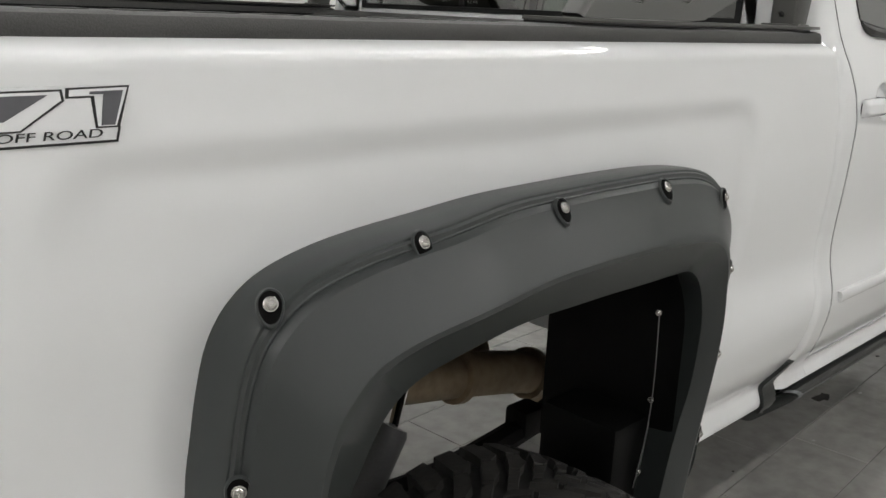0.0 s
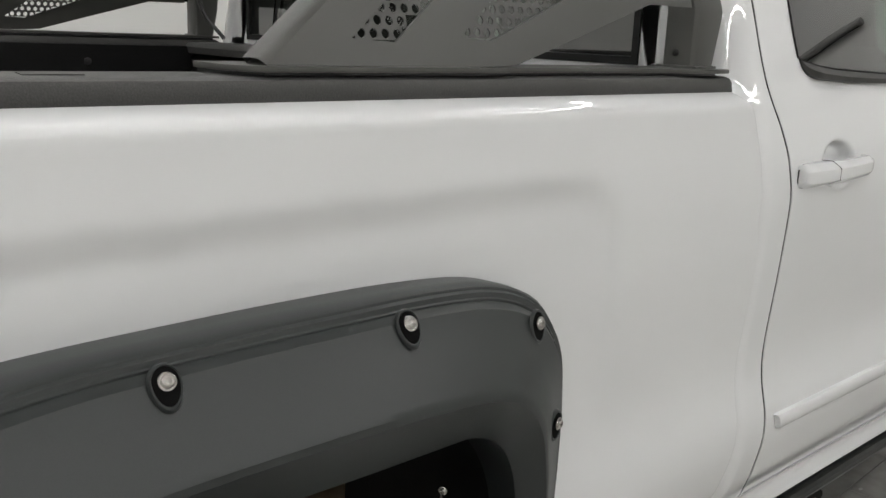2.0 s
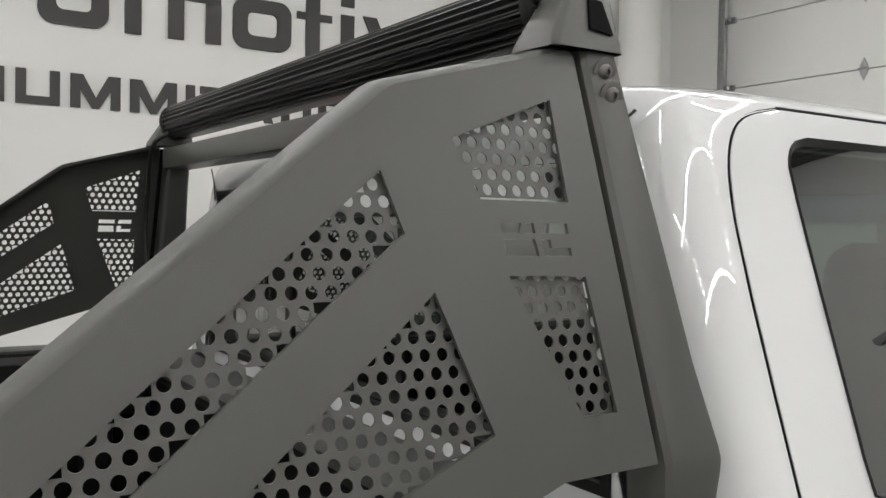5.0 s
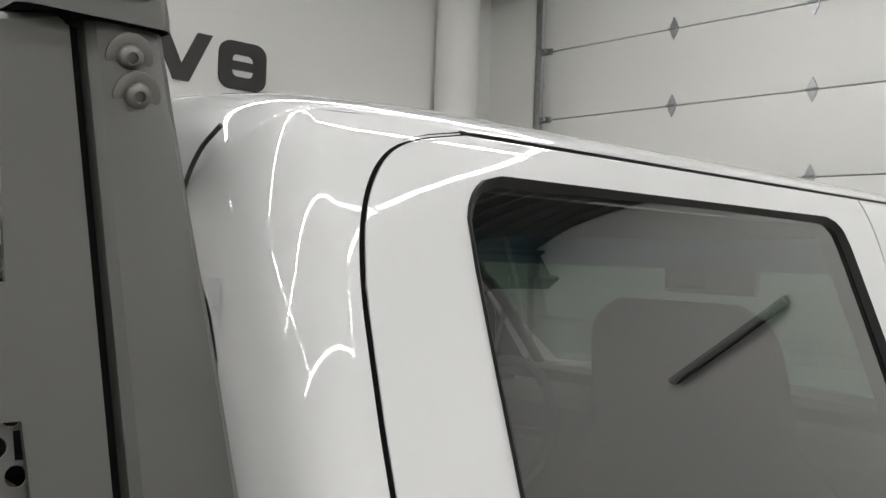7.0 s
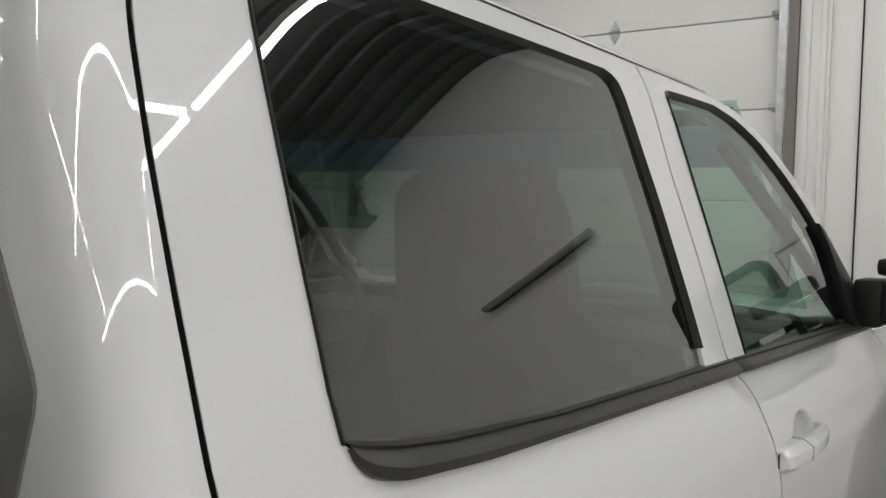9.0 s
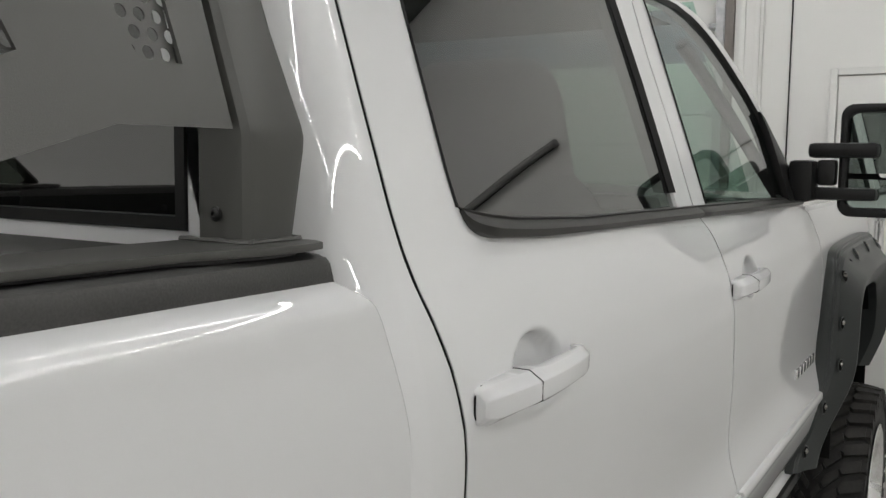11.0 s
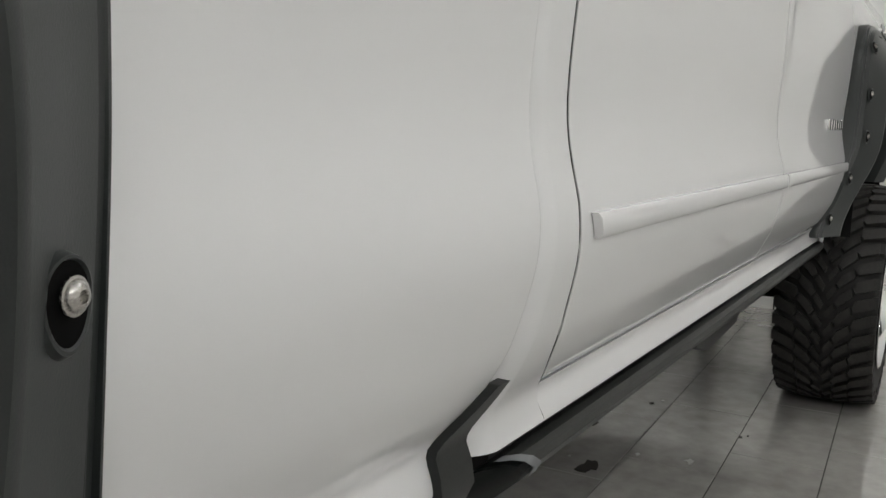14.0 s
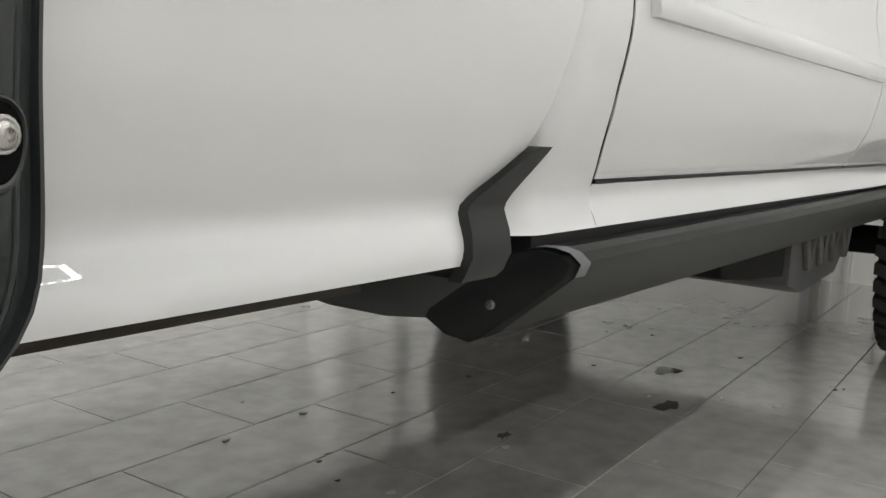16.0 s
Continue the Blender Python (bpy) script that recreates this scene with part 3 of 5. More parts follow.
def flare_out(dx, z):
    """How much further the flare stands out from the body, most of all over its rear half."""
    return (0.004 + 0.010 * smoothstep((0.42 - dx) / 0.25) + 0.020 * smoothstep((-0.03 - dx) / 0.22)) * smoothstep((z - 0.72) / 0.3)


def flare_rows(cx, front=False):
    o, c, i = (along(p) for p in ((FRONT_OUTER, FRONT_CREASE, FRONT_INNER) if front else (OUTER, CREASE, INNER)))
    mix = lambda a, b, t: [(p[0] + (q[0] - p[0]) * t, p[1] + (q[1] - p[1]) * t) for p, q in zip(a, b)]
    low = lambda x, z: 1.0 if front else 1 - 0.24 * smoothstep((x - 0.30) / 0.15) * smoothstep((1.21 - z) / 0.16)
    tuck = lambda z: 0.055 * smoothstep((0.98 - z) / 0.28) if front else 0.0
    rows = []
    for line, y in ((mix(o, c, -0.01), lambda z: side_y(z) + 0.020), (mix(o, c, -0.03), lambda z: side_y(z) - 0.010), (mix(o, c, -0.025), lambda z: -0.018), (mix(o, c, 0.0), lambda z: -0.0225), (mix(o, c, 0.03), lambda z: -0.0235), (mix(o, c, 0.045), lambda z: -0.030),
                    (mix(o, c, 0.10), lambda z: -0.0315), (mix(o, c, 0.115), lambda z: -0.0335), (mix(o, c, 0.14), lambda z: -0.0335), (mix(o, c, 0.155), lambda z: -0.0375), (mix(o, c, 0.20), lambda z: -0.045),
                    (mix(o, c, 0.55), lambda z: -0.064), (mix(o, c, 0.93), lambda z: -0.097), (mix(o, c, 1.0), lambda z: -0.101), (mix(c, i, 0.10), lambda z: -0.1015), (mix(c, i, 0.93), lambda z: -0.064),
                    (i, lambda z: -0.060), (mix(i, c, 0.05), lambda z: -0.02), (mix(i, c, 0.15), lambda z: 0.10)):
        # the faces flatten towards the body near the feet
        rows.append([(cx + x, y(z) * (1 if y(z) > -0.03 else (0.72 + 0.28 * smoothstep((z - 0.62) / 0.45)) * low(x, z)) - (flare_out(x, z) if y(z) < -0.015 and not front else 0.0) + (tuck(z) if y(z) < -0.015 else 0.0), z) for x, z in line])
    return rows


def on_flare(rows, x, z):
    """The outer face's y at a place on it."""
    best = (9.0, 0.0)
    for a, b in zip(rows[3:13], rows[4:14]):
        for p, q in zip(a, b):
            dx, dz = q[0] - p[0], q[2] - p[2]
            t = min(1.0, max(0.0, ((x - p[0]) * dx + (z - p[2]) * dz) / (dx * dx + dz * dz + 1e-12)))
            d = math.hypot(p[0] + dx * t - x, p[2] + dz * t - z)
            best = min(best, (d, p[1] + (q[1] - p[1]) * t))
    return best[1]


rear_rows, front_rows = flare_rows(REAR), flare_rows(FRONT, True)
fl = both("fender_flare", Shape().grid(rear_rows), FLARE, truck, "matte black bolt-on fender flare", angle=28)
ffl = both("fender_flare", Shape().grid(front_rows), FLARE, truck, "matte black bolt-on fender flare", angle=28)


def flare_bolt(fl, x, y, z, facing):
    """A domed bolt in a moulded pocket that is cut deeper above and runs out below."""
    d = Vector(facing).normalized()
    p = Vector((x, y, z))
    side = d.cross(Vector((0, 0, 1))).normalized()
    up = side.cross(d)
    screw("bolt", fl, p + 0.0035 * d, 0.0066, facing, washer=1.25)
    s = Shape()
    ring = lambda r, h, sink: [tuple(p + r * math.cos(a) * side * 0.88 + (r * math.sin(a) * (1.0 if math.sin(a) > 0 else 1.5)) * up + (h + sink * max(0.0, math.sin(a))) * d) for a in (2 * math.pi * j / 28 for j in range(28))]
    s.grid([ring(0.0175, -0.002, 0.0), ring(0.0160, 0.0012, 0.001), ring(0.0148, 0.0016, 0.001), ring(0.0138, 0.0006, 0.0)], loop=True)
    part("bolt_pocket", s, FLARE, fl)
    # black disc paints the shade inside the pocket
    w = Shape().grid([ring(0.0139, 0.0008, 0.0), ring(0.0115, 0.0010, 0.0), ring(0.0004, 0.0016, 0.0)], loop=True)
    part("bolt_well", w, GAPFILL, fl, "black disc that stands in for shade in the bolt pocket")


for dx, z, f in ((-0.472, 1.230, (-0.35, -0.80, 0.35)), (-0.268, 1.265, (0, -0.85, 0.5)), (0.000, 1.272, (0, -0.85, 0.5)), (0.262, 1.272, (0, -0.85, 0.5)), (0.468, 1.232, (0.2, -0.95, 0.2)), (0.505, 1.097, (0.25, -0.97, 0.0)),
                 (0.511, 0.929, (0.25, -0.97, 0.0)), (0.522, 0.753, (0.2, -0.97, 0.0)), (-0.520, 1.04, (-0.5, -0.85, 0.0)), (-0.532, 0.88, (-0.5, -0.85, 0.0)), (-0.535, 0.72, (-0.5, -0.85, 0.0))):
    flare_bolt(fl, REAR + dx, on_flare(rear_rows, REAR + dx, z) - 0.004, z, f)
for dx, z, f in ((-0.500, 1.265, (-0.35, -0.80, 0.35)), (-0.28, 1.318, (0, -0.85, 0.5)), (0.0, 1.322, (0, -0.85, 0.5)), (0.28, 1.318, (0, -0.85, 0.5)), (0.46, 1.28, (0.2, -0.95, 0.2)), (-0.522, 1.12, (-0.3, -0.95, 0.0)),
                 (-0.530, 0.99, (-0.3, -0.95, 0.0)), (-0.575, 0.86, (-0.3, -0.95, 0.0)), (-0.655, 0.735, (-0.3, -0.95, 0.0))):
    flare_bolt(ffl, FRONT + dx, on_flare(front_rows, FRONT + dx, z) - 0.004, z, f)
for k in range(3):
    part("flare_slot", Shape().prism([(-0.02, 0.0), (0.02, 0.0), (0.02, 0.006), (-0.02, 0.006)], -0.003, 0.002, lambda u, v, d, k=k: (FRONT - 0.40 + 0.10 * k + v, -0.047 + u * 0.55 + d, 1.308 + u * 0.4)), GAPFILL, ffl)

# wheel house liners, underbody
s = Shape()
s.grid([[(x, y, z) for x, _, z in arch(REAR - 0.44, REAR + 0.43, 1.17, 0.66, 0.2, 0)] for y in (-0.03, 0.13, 0.28)])
both("wheel_liner", s, LINER, truck, "black plastic wheel house liner")
both("wheel_house", Shape().prism([(0.178, 1.172), (0.178, 1.189), (0.425, 1.189), (0.425, 0.971), (0.41, 0.971), (0.41, 1.172)], -0.80, 0.20, lambda u, v, d: (d, u, v)), LINER, truck, "black wheel house in the bed", bevel=0.006)
s = Shape()
s.grid([[(x, y, z) for x, _, z in arch(FRONT - 0.45, FRONT + 0.45, 1.16, 0.66, 0.2, 0)] for y in (-0.03, 0.20, 0.45)])
both("wheel_liner", s, LINER, truck, "black plastic wheel house liner")

# rail caps with a drop edge, raised lettering bars and screws on the inside
def rail_cap():
    prof = [(0.060, 1.486), (0.046, 1.488), (0.0445, 1.490), (0.0440, 1.506), (0.047, 1.511), (0.055, 1.5135), (0.070, 1.5145), (0.135, 1.5145), (0.15, 1.511), (0.155, 1.465), (0.145, 1.445)]
    end = lambda z: 0.707 - 0.010 * min(1.0, max(0.0, (z - 1.486) / 0.028))
    rows = [[(x, y, z) for y, z in prof] for x in span(-1.40, 0.690, 60)]
    rows += [[(end(z) - 0.003, y, z) for y, z in prof], [(end(z), y + (0.003 if y < 0.1 else -0.003), min(z, 1.5115)) for y, z in prof], [(0.702, 0.09, 1.48) for y, z in prof]]
    return Shape().grid(rows)


both("rail_cap", rail_cap(), CAP, truck, "grey plastic bed rail cap", angle=40)
for k in range(9):
    x = -1.02 + k * 0.083
    both("raised_bar", Shape().prism([(x, 0.072), (x + 0.052, 0.072), (x + 0.056, 0.112), (x + 0.006, 0.112)], 1.5146, 1.5156, lambda u, v, d: (u, v, d)), CAP, truck)
DOOR_T = 1.972
# inner bed: front wall, floor, liner sides
s = Shape()
s.grid([[(x, y, z) for x, z in ((0.60, 0.95), (0.61, 1.40), (0.60, 1.455), (0.62, 1.475), (0.70, 1.475), (0.71, 1.45), (0.71, 0.9))] for y in span(0.15, 2 * YC - 0.15, 40)])
part("bed_front_wall", s, LINER, truck, "black plastic bed liner front wall", angle=40)
s = Shape().grid([[(x, y, z) for x, z in ((0.590, 1.476), (0.586, 1.494), (0.596, 1.506), (0.696, 1.508), (0.710, 1.503), (0.716, 1.47))] for y in (0.156, 2 * YC - 0.156)])
part("front_rail_cap", s, CAP, truck, "grey textured plastic cap on the bed front", angle=50)
notch = [(-1.38, 0.16), (-0.80, 0.16), (-0.80, 0.43), (0.20, 0.43), (0.20, 0.16), (0.60, 0.16)]
part("bed_floor", Shape().prism(notch + [(x, 2 * YC - y) for x, y in reversed(notch)], 0.93, 0.97, lambda u, v, d: (u, v, d)), LINER, truck, "black ribbed bed floor")
part("bed_filler", Shape().box(0.655, 0.74, 0.25, 2 * YC - 0.25, 0.75, 1.40), DARK, truck)


def liner_side(x0, x1, bottom):
    return Shape().grid([[(x, y, z) for y, z in ((0.157, 1.495), (0.172, 1.495), (0.172, 1.40), (0.235, 1.397), (0.235, 1.375), (0.175, 1.36), (0.177, bottom), (0.157, bottom))] for x in (x0, x1)], loop=True)


ls = both("liner_side", liner_side(-1.38, -0.80, 0.972), LINER, truck, "black plastic bed liner side", bevel=0.004)
both("liner_side", liner_side(-0.7995, 0.1995, 1.19), LINER, truck, "black plastic bed liner side over the wheel house", bevel=0.004)
both("liner_side", liner_side(0.20, 0.598, 0.972), LINER, truck, "black plastic bed liner side", bevel=0.004)
for x in (-1.25, -0.97, 0.25, 0.45):
    both("liner_rib", Shape().box(x, x + 0.07, 0.1775, 0.205, 0.99, 1.355), LINER, ls, bevel=0.004)
for x in (-0.9, -0.5, -0.1, 0.3):
    part("liner_screw", Shape().spin([(0, 0.010), (-0.004, 0.010), (-0.006, 0.006), (-0.006, 0.0005)], (x, 2 * YC - 0.173, 1.45), 12), CABIN, truck)
part("tailgate", Shape().box(-1.47, -1.405, 0.06, 2 * YC - 0.06, 0.80, 1.49), WHITE, truck, "glossy white tailgate", bevel=0.02)


# cab: rear corner, back panel, roof, doors
XB = 0.735                                   # the cab's back


XR = 0.797                                   # where the side starts to round into the back


def corner_y(x, z):
    """The side's place behind the door seam, rounding off into the back."""
    r = XR - XB
    t = min(1.0, max(0.0, (XR - x) / r))
    return side_y(z) + 1.3 * r * (1 - math.sqrt(max(0.0, 1 - t * t)))


def cab_drop(x):
    """How far the roof's rear edge sinks towards the cab's back."""
    t = min(1.0, max(0.0, (XR + 0.02 - x) / (XR + 0.02 - XB)))
    return 0.075 * (1 - math.sqrt(max(0.0, 1 - t * t)))


def cab_rear(mirror):
    rows = []
    for z in span(0.660, 1.50, 40)[:-1] + span(1.50, 1.85, 40)[:-1] + span(1.85, DOOR_T + 0.004, 36):
        xs = SEAM(z) - 0.0023
        k = 1.0 if z > 0.709 else 0.0
        pts = [(xs, side_y(z) + 0.012 * k, z), (xs, side_y(z) + 0.0015 * k, z), (xs - 0.0015, side_y(z), z)] + [(x, side_y(z), z) for x in span(xs - 0.0025, XR, 4)]
        pts += [(x, corner_y(x, z), z) for x in (XR - (XR - XB) * math.sin(a) for a in span(0, math.pi / 2, 30))][1:]
        pts += [(XB, corner_y(XB, z) + 0.10, z)]
        rows.append([(x, y, q - cab_drop(x) * smoothstep((q - 1.80) / 0.17)) for x, y, q in pts])
    s = Shape().grid(rows)
    return s.mirrored() if mirror else s


for m in (False, True):
    part("cab_corner", cab_rear(m), WHITE, truck, "glossy white cab rear corner", angle=50)


def roof():
    """Rounds up from the door tops and from the cab's back."""
    rows = []
    for x in [XB + 0.0625 * (1 - math.cos(a)) for a in span(0.05, math.pi / 2, 12)] + span(0.835, 2.25, 30):
        y0 = corner_y(x, DOOR_T + 0.004)
        t = min(1.0, max(0.0, (x - XB) / 0.30))
        g = math.sqrt(1 - (1 - t) ** 2) * (1 - 0.12 * smoothstep((x - 1.6) / 0.6))
        row = []
        for a in span(-math.pi / 2, math.pi / 2, 71):
            e = math.sin(a)
            y = YC + (YC - y0) * e
            h = 0.030 * (1 - abs(e) ** 7) ** 0.55 + 0.045 * (1 - e * e)
            row.append((x, y, DOOR_T + 0.004 - cab_drop(x) + g * h - 0.022 * smoothstep((x - 2.02) / 0.24)))
        rows.append(row)
    return Shape().grid(rows)


part("roof", roof(), WHITE, truck, "glossy white cab roof", angle=60, facing=(0, 0, 1))
# back panel round the rear window
s = Shape()
xb = lambda z: XB
g0, g1, gz0, gz1 = 0.26, 2 * YC - 0.26, 1.525, 1.85
for z0, z1, y0, y1 in ((0.62, gz0, 0.16, 2 * YC - 0.16), (gz0, gz1, 0.22, g0), (gz0, gz1, g1, 2 * YC - 0.22), (gz1, DOOR_T - 0.068, 0.29, 2 * YC - 0.29)):
    s.grid([[(xb(z), y, z) for y in (y0, y1)] for z in span(z0, z1, 6)])
part("back_panel", s, WHITE, truck, "white cab back panel")
part("back_window", Shape().grid([[(xb(z) + 0.004, y, z) for y in (g0, g1)] for z in (gz0, gz1)]), TINT, truck, "dark tinted rear window")
seal_line = [(g0, gz0), (g1, gz0), (g1, gz1), (g0, gz1)]
grow = lambda d: [(XB - 0.004, y + d * a, z + d * b) for (y, z), (a, b) in zip(seal_line, ((-1, -1), (1, -1), (1, 1), (-1, 1)))]
part("window_seal", Shape().grid([[(x + 0.008, y, z) for x, y, z in grow(0.005)], grow(0.004), grow(-0.010), [(x + 0.008, y, z) for x, y, z in grow(-0.011)]], loop=True), TRIM, truck, "black rear window seal", angle=50)
for y in (YC - 0.22, YC + 0.22):
    part("window_bar", Shape().box(XB - 0.003, XB + 0.003, y - 0.01, y + 0.01, gz0 + 0.013, gz1 - 0.013), TRIM, truck)
both("roof_seam", Shape().tube(spline([(0.740, 0.236, 1.957), (0.736, 0.258, 1.940), (0.734, 0.276, 1.914), (0.733, 0.286, 1.88)], 6), 0.0018, 8), CAP, truck, "dark rubber seam at the roof's rear corner")
# third brake lamp
part("brake_lamp", Shape().box(XB - 0.006, XB + 0.03, YC - 0.2, YC + 0.2, 1.938, 1.968), REDLENS, truck, "red high brake lamp", bevel=0.006)

BELT_Z = 1.505
RW_L = lerp_curve([(1.503, 1.12), (1.508, 1.05), (1.515, 1.0), (1.525, 0.965), (1.535, 0.947), (1.548, 0.931), (1.66, 0.928), (1.78, 0.926), (1.886, 0.925), (1.899, 0.9267), (1.911, 0.9317), (1.9214, 0.9396), (1.9293, 0.950), (1.9343, 0.962), (1.936, 0.975)])
RW_R = lerp_curve([(1.50, 1.700), (1.60, 1.690), (1.75, 1.672), (1.90, 1.643), (1.920, 1.636), (1.930, 1.625), (1.936, 1.60)])
cy = lambda x, z: side_y(z)


def door_y(x, z):
    """The doors' skin, scooped behind each handle."""
    q = min(math.hypot((x - c) / 0.066, (z - 1.358) / 0.046) for c in (1.030, 2.083))
    return side_y(z) + 0.022 * smoothstep((1 - q) / 0.30)



ZROWS = span(0.712, 0.80, 10)[:-1] + span(0.80, 1.28, 30)[:-1] + span(1.28, 1.43, 44)[:-1] + span(1.43, BELT_Z, 8)


def rear_door():
    s = Shape()
    sl = lambda z: SEAM(z) + 0.0022
    sr = lambda z: SPLIT(z) - 0.003
    s.grid(patch(sl, sr, ZROWS, 150, door_y))
    zt = span(BELT_Z, 1.55, 10)[:-1] + span(1.55, 1.88, 14)[:-1] + span(1.88, 1.936, 18)
    s.grid(patch(sl, RW_L, zt, 8, cy))
    s.grid(patch(RW_R, sr, zt, 4, cy))
    s.grid(patch(lambda z: sl(z), sr, span(1.936, DOOR_T, 18), 60, cy))
    return s


door = both("rear_door", rear_door(), WHITE, truck, "glossy white rear cab door", rim=(0, 0.03, 0), facing=(0, -1, 0), angle=60, merge=1e-5)

FW_T = lerp_curve([(1.80, 1.938), (1.95, 1.943), (2.08, 1.945), (2.19, 1.930), (2.304, 1.898), (2.42, 1.846), (2.533, 1.784), (2.60, 1.735), (2.64, 1.695), (2.66, 1.65), (2.70, 1.52)])
RF_T = lerp_curve([(1.70, DOOR_T), (2.10, DOOR_T), (2.25, 1.952), (2.40, 1.902), (2.52, 1.846), (2.62, 1.782), (2.713, 1.705), (2.80, 1.62), (2.88, 1.53)])
FW_L = lerp_curve([(1.50, 1.885), (1.70, 1.862), (1.936, 1.834)])
DOORF = lerp_curve([(0.60, 3.02), (0.95, 3.04), (1.13, 3.045), (1.28, 3.03), (1.36, 2.99), (1.44, 2.93), (1.50, 2.885), (1.52, 2.88)])


def front_door():
    s = Shape()
    sl = lambda z: SPLIT(z) + 0.003
    s.grid(patch(sl, lambda z: DOORF(z) - 0.003, ZROWS, 150, door_y))
    s.grid(patch(sl, FW_L, span(BELT_Z, 1.936, 20), 4, cy))
    s.grid(patch(sl, FW_L, span(1.936, 1.9365, 2), 4, cy))
    xs = span(FW_L(1.936), 2.70, 40)
    s.grid([[(x, side_y(z), z) for z in span(FW_T(x), RF_T(x), 6)] for x in xs])
    s.grid([[(x, side_y(z), z) for z in span(1.936, DOOR_T, 6)] for x in span(SPLIT(1.95) + 0.003, FW_L(1.936), 5)])
    s.grid([[(x, side_y(z), z) for z in span(BELT_Z, RF_T(x), 6)] for x in span(2.70, 2.875, 8)])
    return s


fdoor = both("front_door", front_door(), WHITE, truck, "glossy white front cab door", rim=(0, 0.03, 0), facing=(0, -1, 0), angle=60, merge=1e-5)

# panes, black frames, belt mouldings
IN = 0.006


def pane_y(x, z):
    """The rear side pane, slightly barrelled lengthwise."""
    return side_y(z) + 0.003 + (x - 1.30) ** 2 / 44.0


ROWS = span(BELT_Z, 1.55, 10)[:-1] + span(1.55, 1.90, 36)[:-1] + span(1.90, 1.936, 14)
part("rear_window", Shape().grid([[(x, pane_y(x, z), z) for x in span(RW_L(z), RW_R(z), 40)] for z in ROWS]), TINT, door, "dark tinted side window", facing=(0, -1, 0))
part("rear_window", Shape().grid([[(x, pane_y(x, z), z) for x in span(RW_L(z), RW_R(z), 40)] for z in ROWS]).mirrored(), TINT, door, "dark tinted side window", facing=(0, 1, 0))
FX = span(1.89, 2.70, 30)
fw = Shape().grid([[(x, side_y(z) + IN, z) for z in span(BELT_Z, max(BELT_Z + 0.005, FW_T(x)), 10)] for x in FX])
fw.grid([[(x, side_y(z) + IN, z) for x in span(FW_L(z), 1.89, 3)] for z in span(BELT_Z, 1.936, 8)])
part("front_window", fw, CLEAR, fdoor, "clear greenish side window", facing=(0, -1, 0))
part("front_window", fw.mirrored(), CLEAR, fdoor, "clear greenish side window", facing=(0, 1, 0))


def ribbon(inner, outer, proud=0.004, deep=0.034):
    s = Shape()
    front_in = [(x, side_y(z) - proud * 0.3 + 0.006, z) for x, z in inner]
    back_in = [(x, side_y(z) + deep, z) for x, z in inner]
    front_out = [(x, side_y(z) - proud, z) for x, z in outer]
    back_out = [(x, side_y(z) + 0.006, z) for x, z in outer]
    s.grid([back_out, front_out, front_in, back_in])
    return s


def offset(line, d):
    out = []
    for i, (x, z) in enumerate(line):
        a, b = line[max(0, i - 1)], line[min(len(line) - 1, i + 1)]
        t = Vector((b[0] - a[0], b[1] - a[1])).normalized()
        out.append((x + d * t.y, z - d * t.x))
    return out


zz = span(1.545, 1.90, 10)[:-1] + span(1.90, 1.936, 8)
rw_line = [(RW_L(z), z) for z in zz] + [(x, 1.936) for x in span(1.02, 1.57, 10)] + [(RW_R(z), z) for z in reversed(zz)]
both("window_frame", ribbon(offset(rw_line, 0.007), offset(rw_line, -0.003)), TRIM, door, "black window frame", angle=50)
fw_line = [(FW_L(z), z) for z in span(1.52, 1.93, 10)] + [(x, FW_T(x)) for x in span(1.845, 2.70, 34)]
both("window_frame", ribbon(offset(fw_line, 0.007), offset(fw_line, -0.003)), TRIM, fdoor, "black window frame", angle=50)


def belt(x0, x1, bottom, top):
    prof = [(0.004, 0.0), (-0.010, 0.004), (-0.016, 0.018), (-0.010, 0.03), (-0.004, 0.034), (-0.006, 0.038), (0.012, 0.042)]
    rows = []
    for x in [x0 + (x1 - x0) * (k / 44) ** 2.2 for k in range(45)]:
        zb, zt = bottom(x), top(x)
        k = (zt - zb) / 0.042
        rows.append([(x, side_y(zb + h * k) + y * min(1.0, 0.35 + (x - x0) * 14), zb + h * k) for y, h in prof])
    return Shape().grid(rows)


bb = lerp_curve([(0.937, 1.541), (0.941, 1.531), (0.947, 1.523), (0.956, 1.516), (0.970, 1.511), (0.990, 1.507), (1.113, 1.501), (1.324, 1.499), (1.82, 1.494), (2.84, 1.487)])
bt = lerp_curve([(0.937, 1.546), (1.0, 1.537), (1.06, 1.531), (1.257, 1.523), (1.68, 1.521), (1.89, 1.520), (2.59, 1.514), (2.84, 1.512)])
both("belt_moulding", belt(0.937, SPLIT(1.5) - 0.004, bb, bt), BELT, door, "grey black belt moulding", angle=40)
both("belt_moulding", belt(SPLIT(1.5) + 0.003, 2.84, bb, bt), BELT, fdoor, "grey black belt moulding", angle=40)


# body side mouldings on the doors
def moulding(x0, x1):
    rows = []
    for x in [x0, x0 + 0.003, x0 + 0.012] + span(x0 + 0.05, x1 - 0.02, 16) + [x1 - 0.004, x1]:
        e = 0.35 if x in (x0, x1) else 1.0
        rows.append([(x + 0.012 * (1 - k), side_y(0.893) + 0.004 - y * e, 0.878 + 0.030 * k) for k, y in ((0, 0.0), (0.02, 0.011), (0.2, 0.0145), (0.8, 0.0145), (0.98, 0.011), (1.0, 0.0))])
    return Shape().grid(rows)


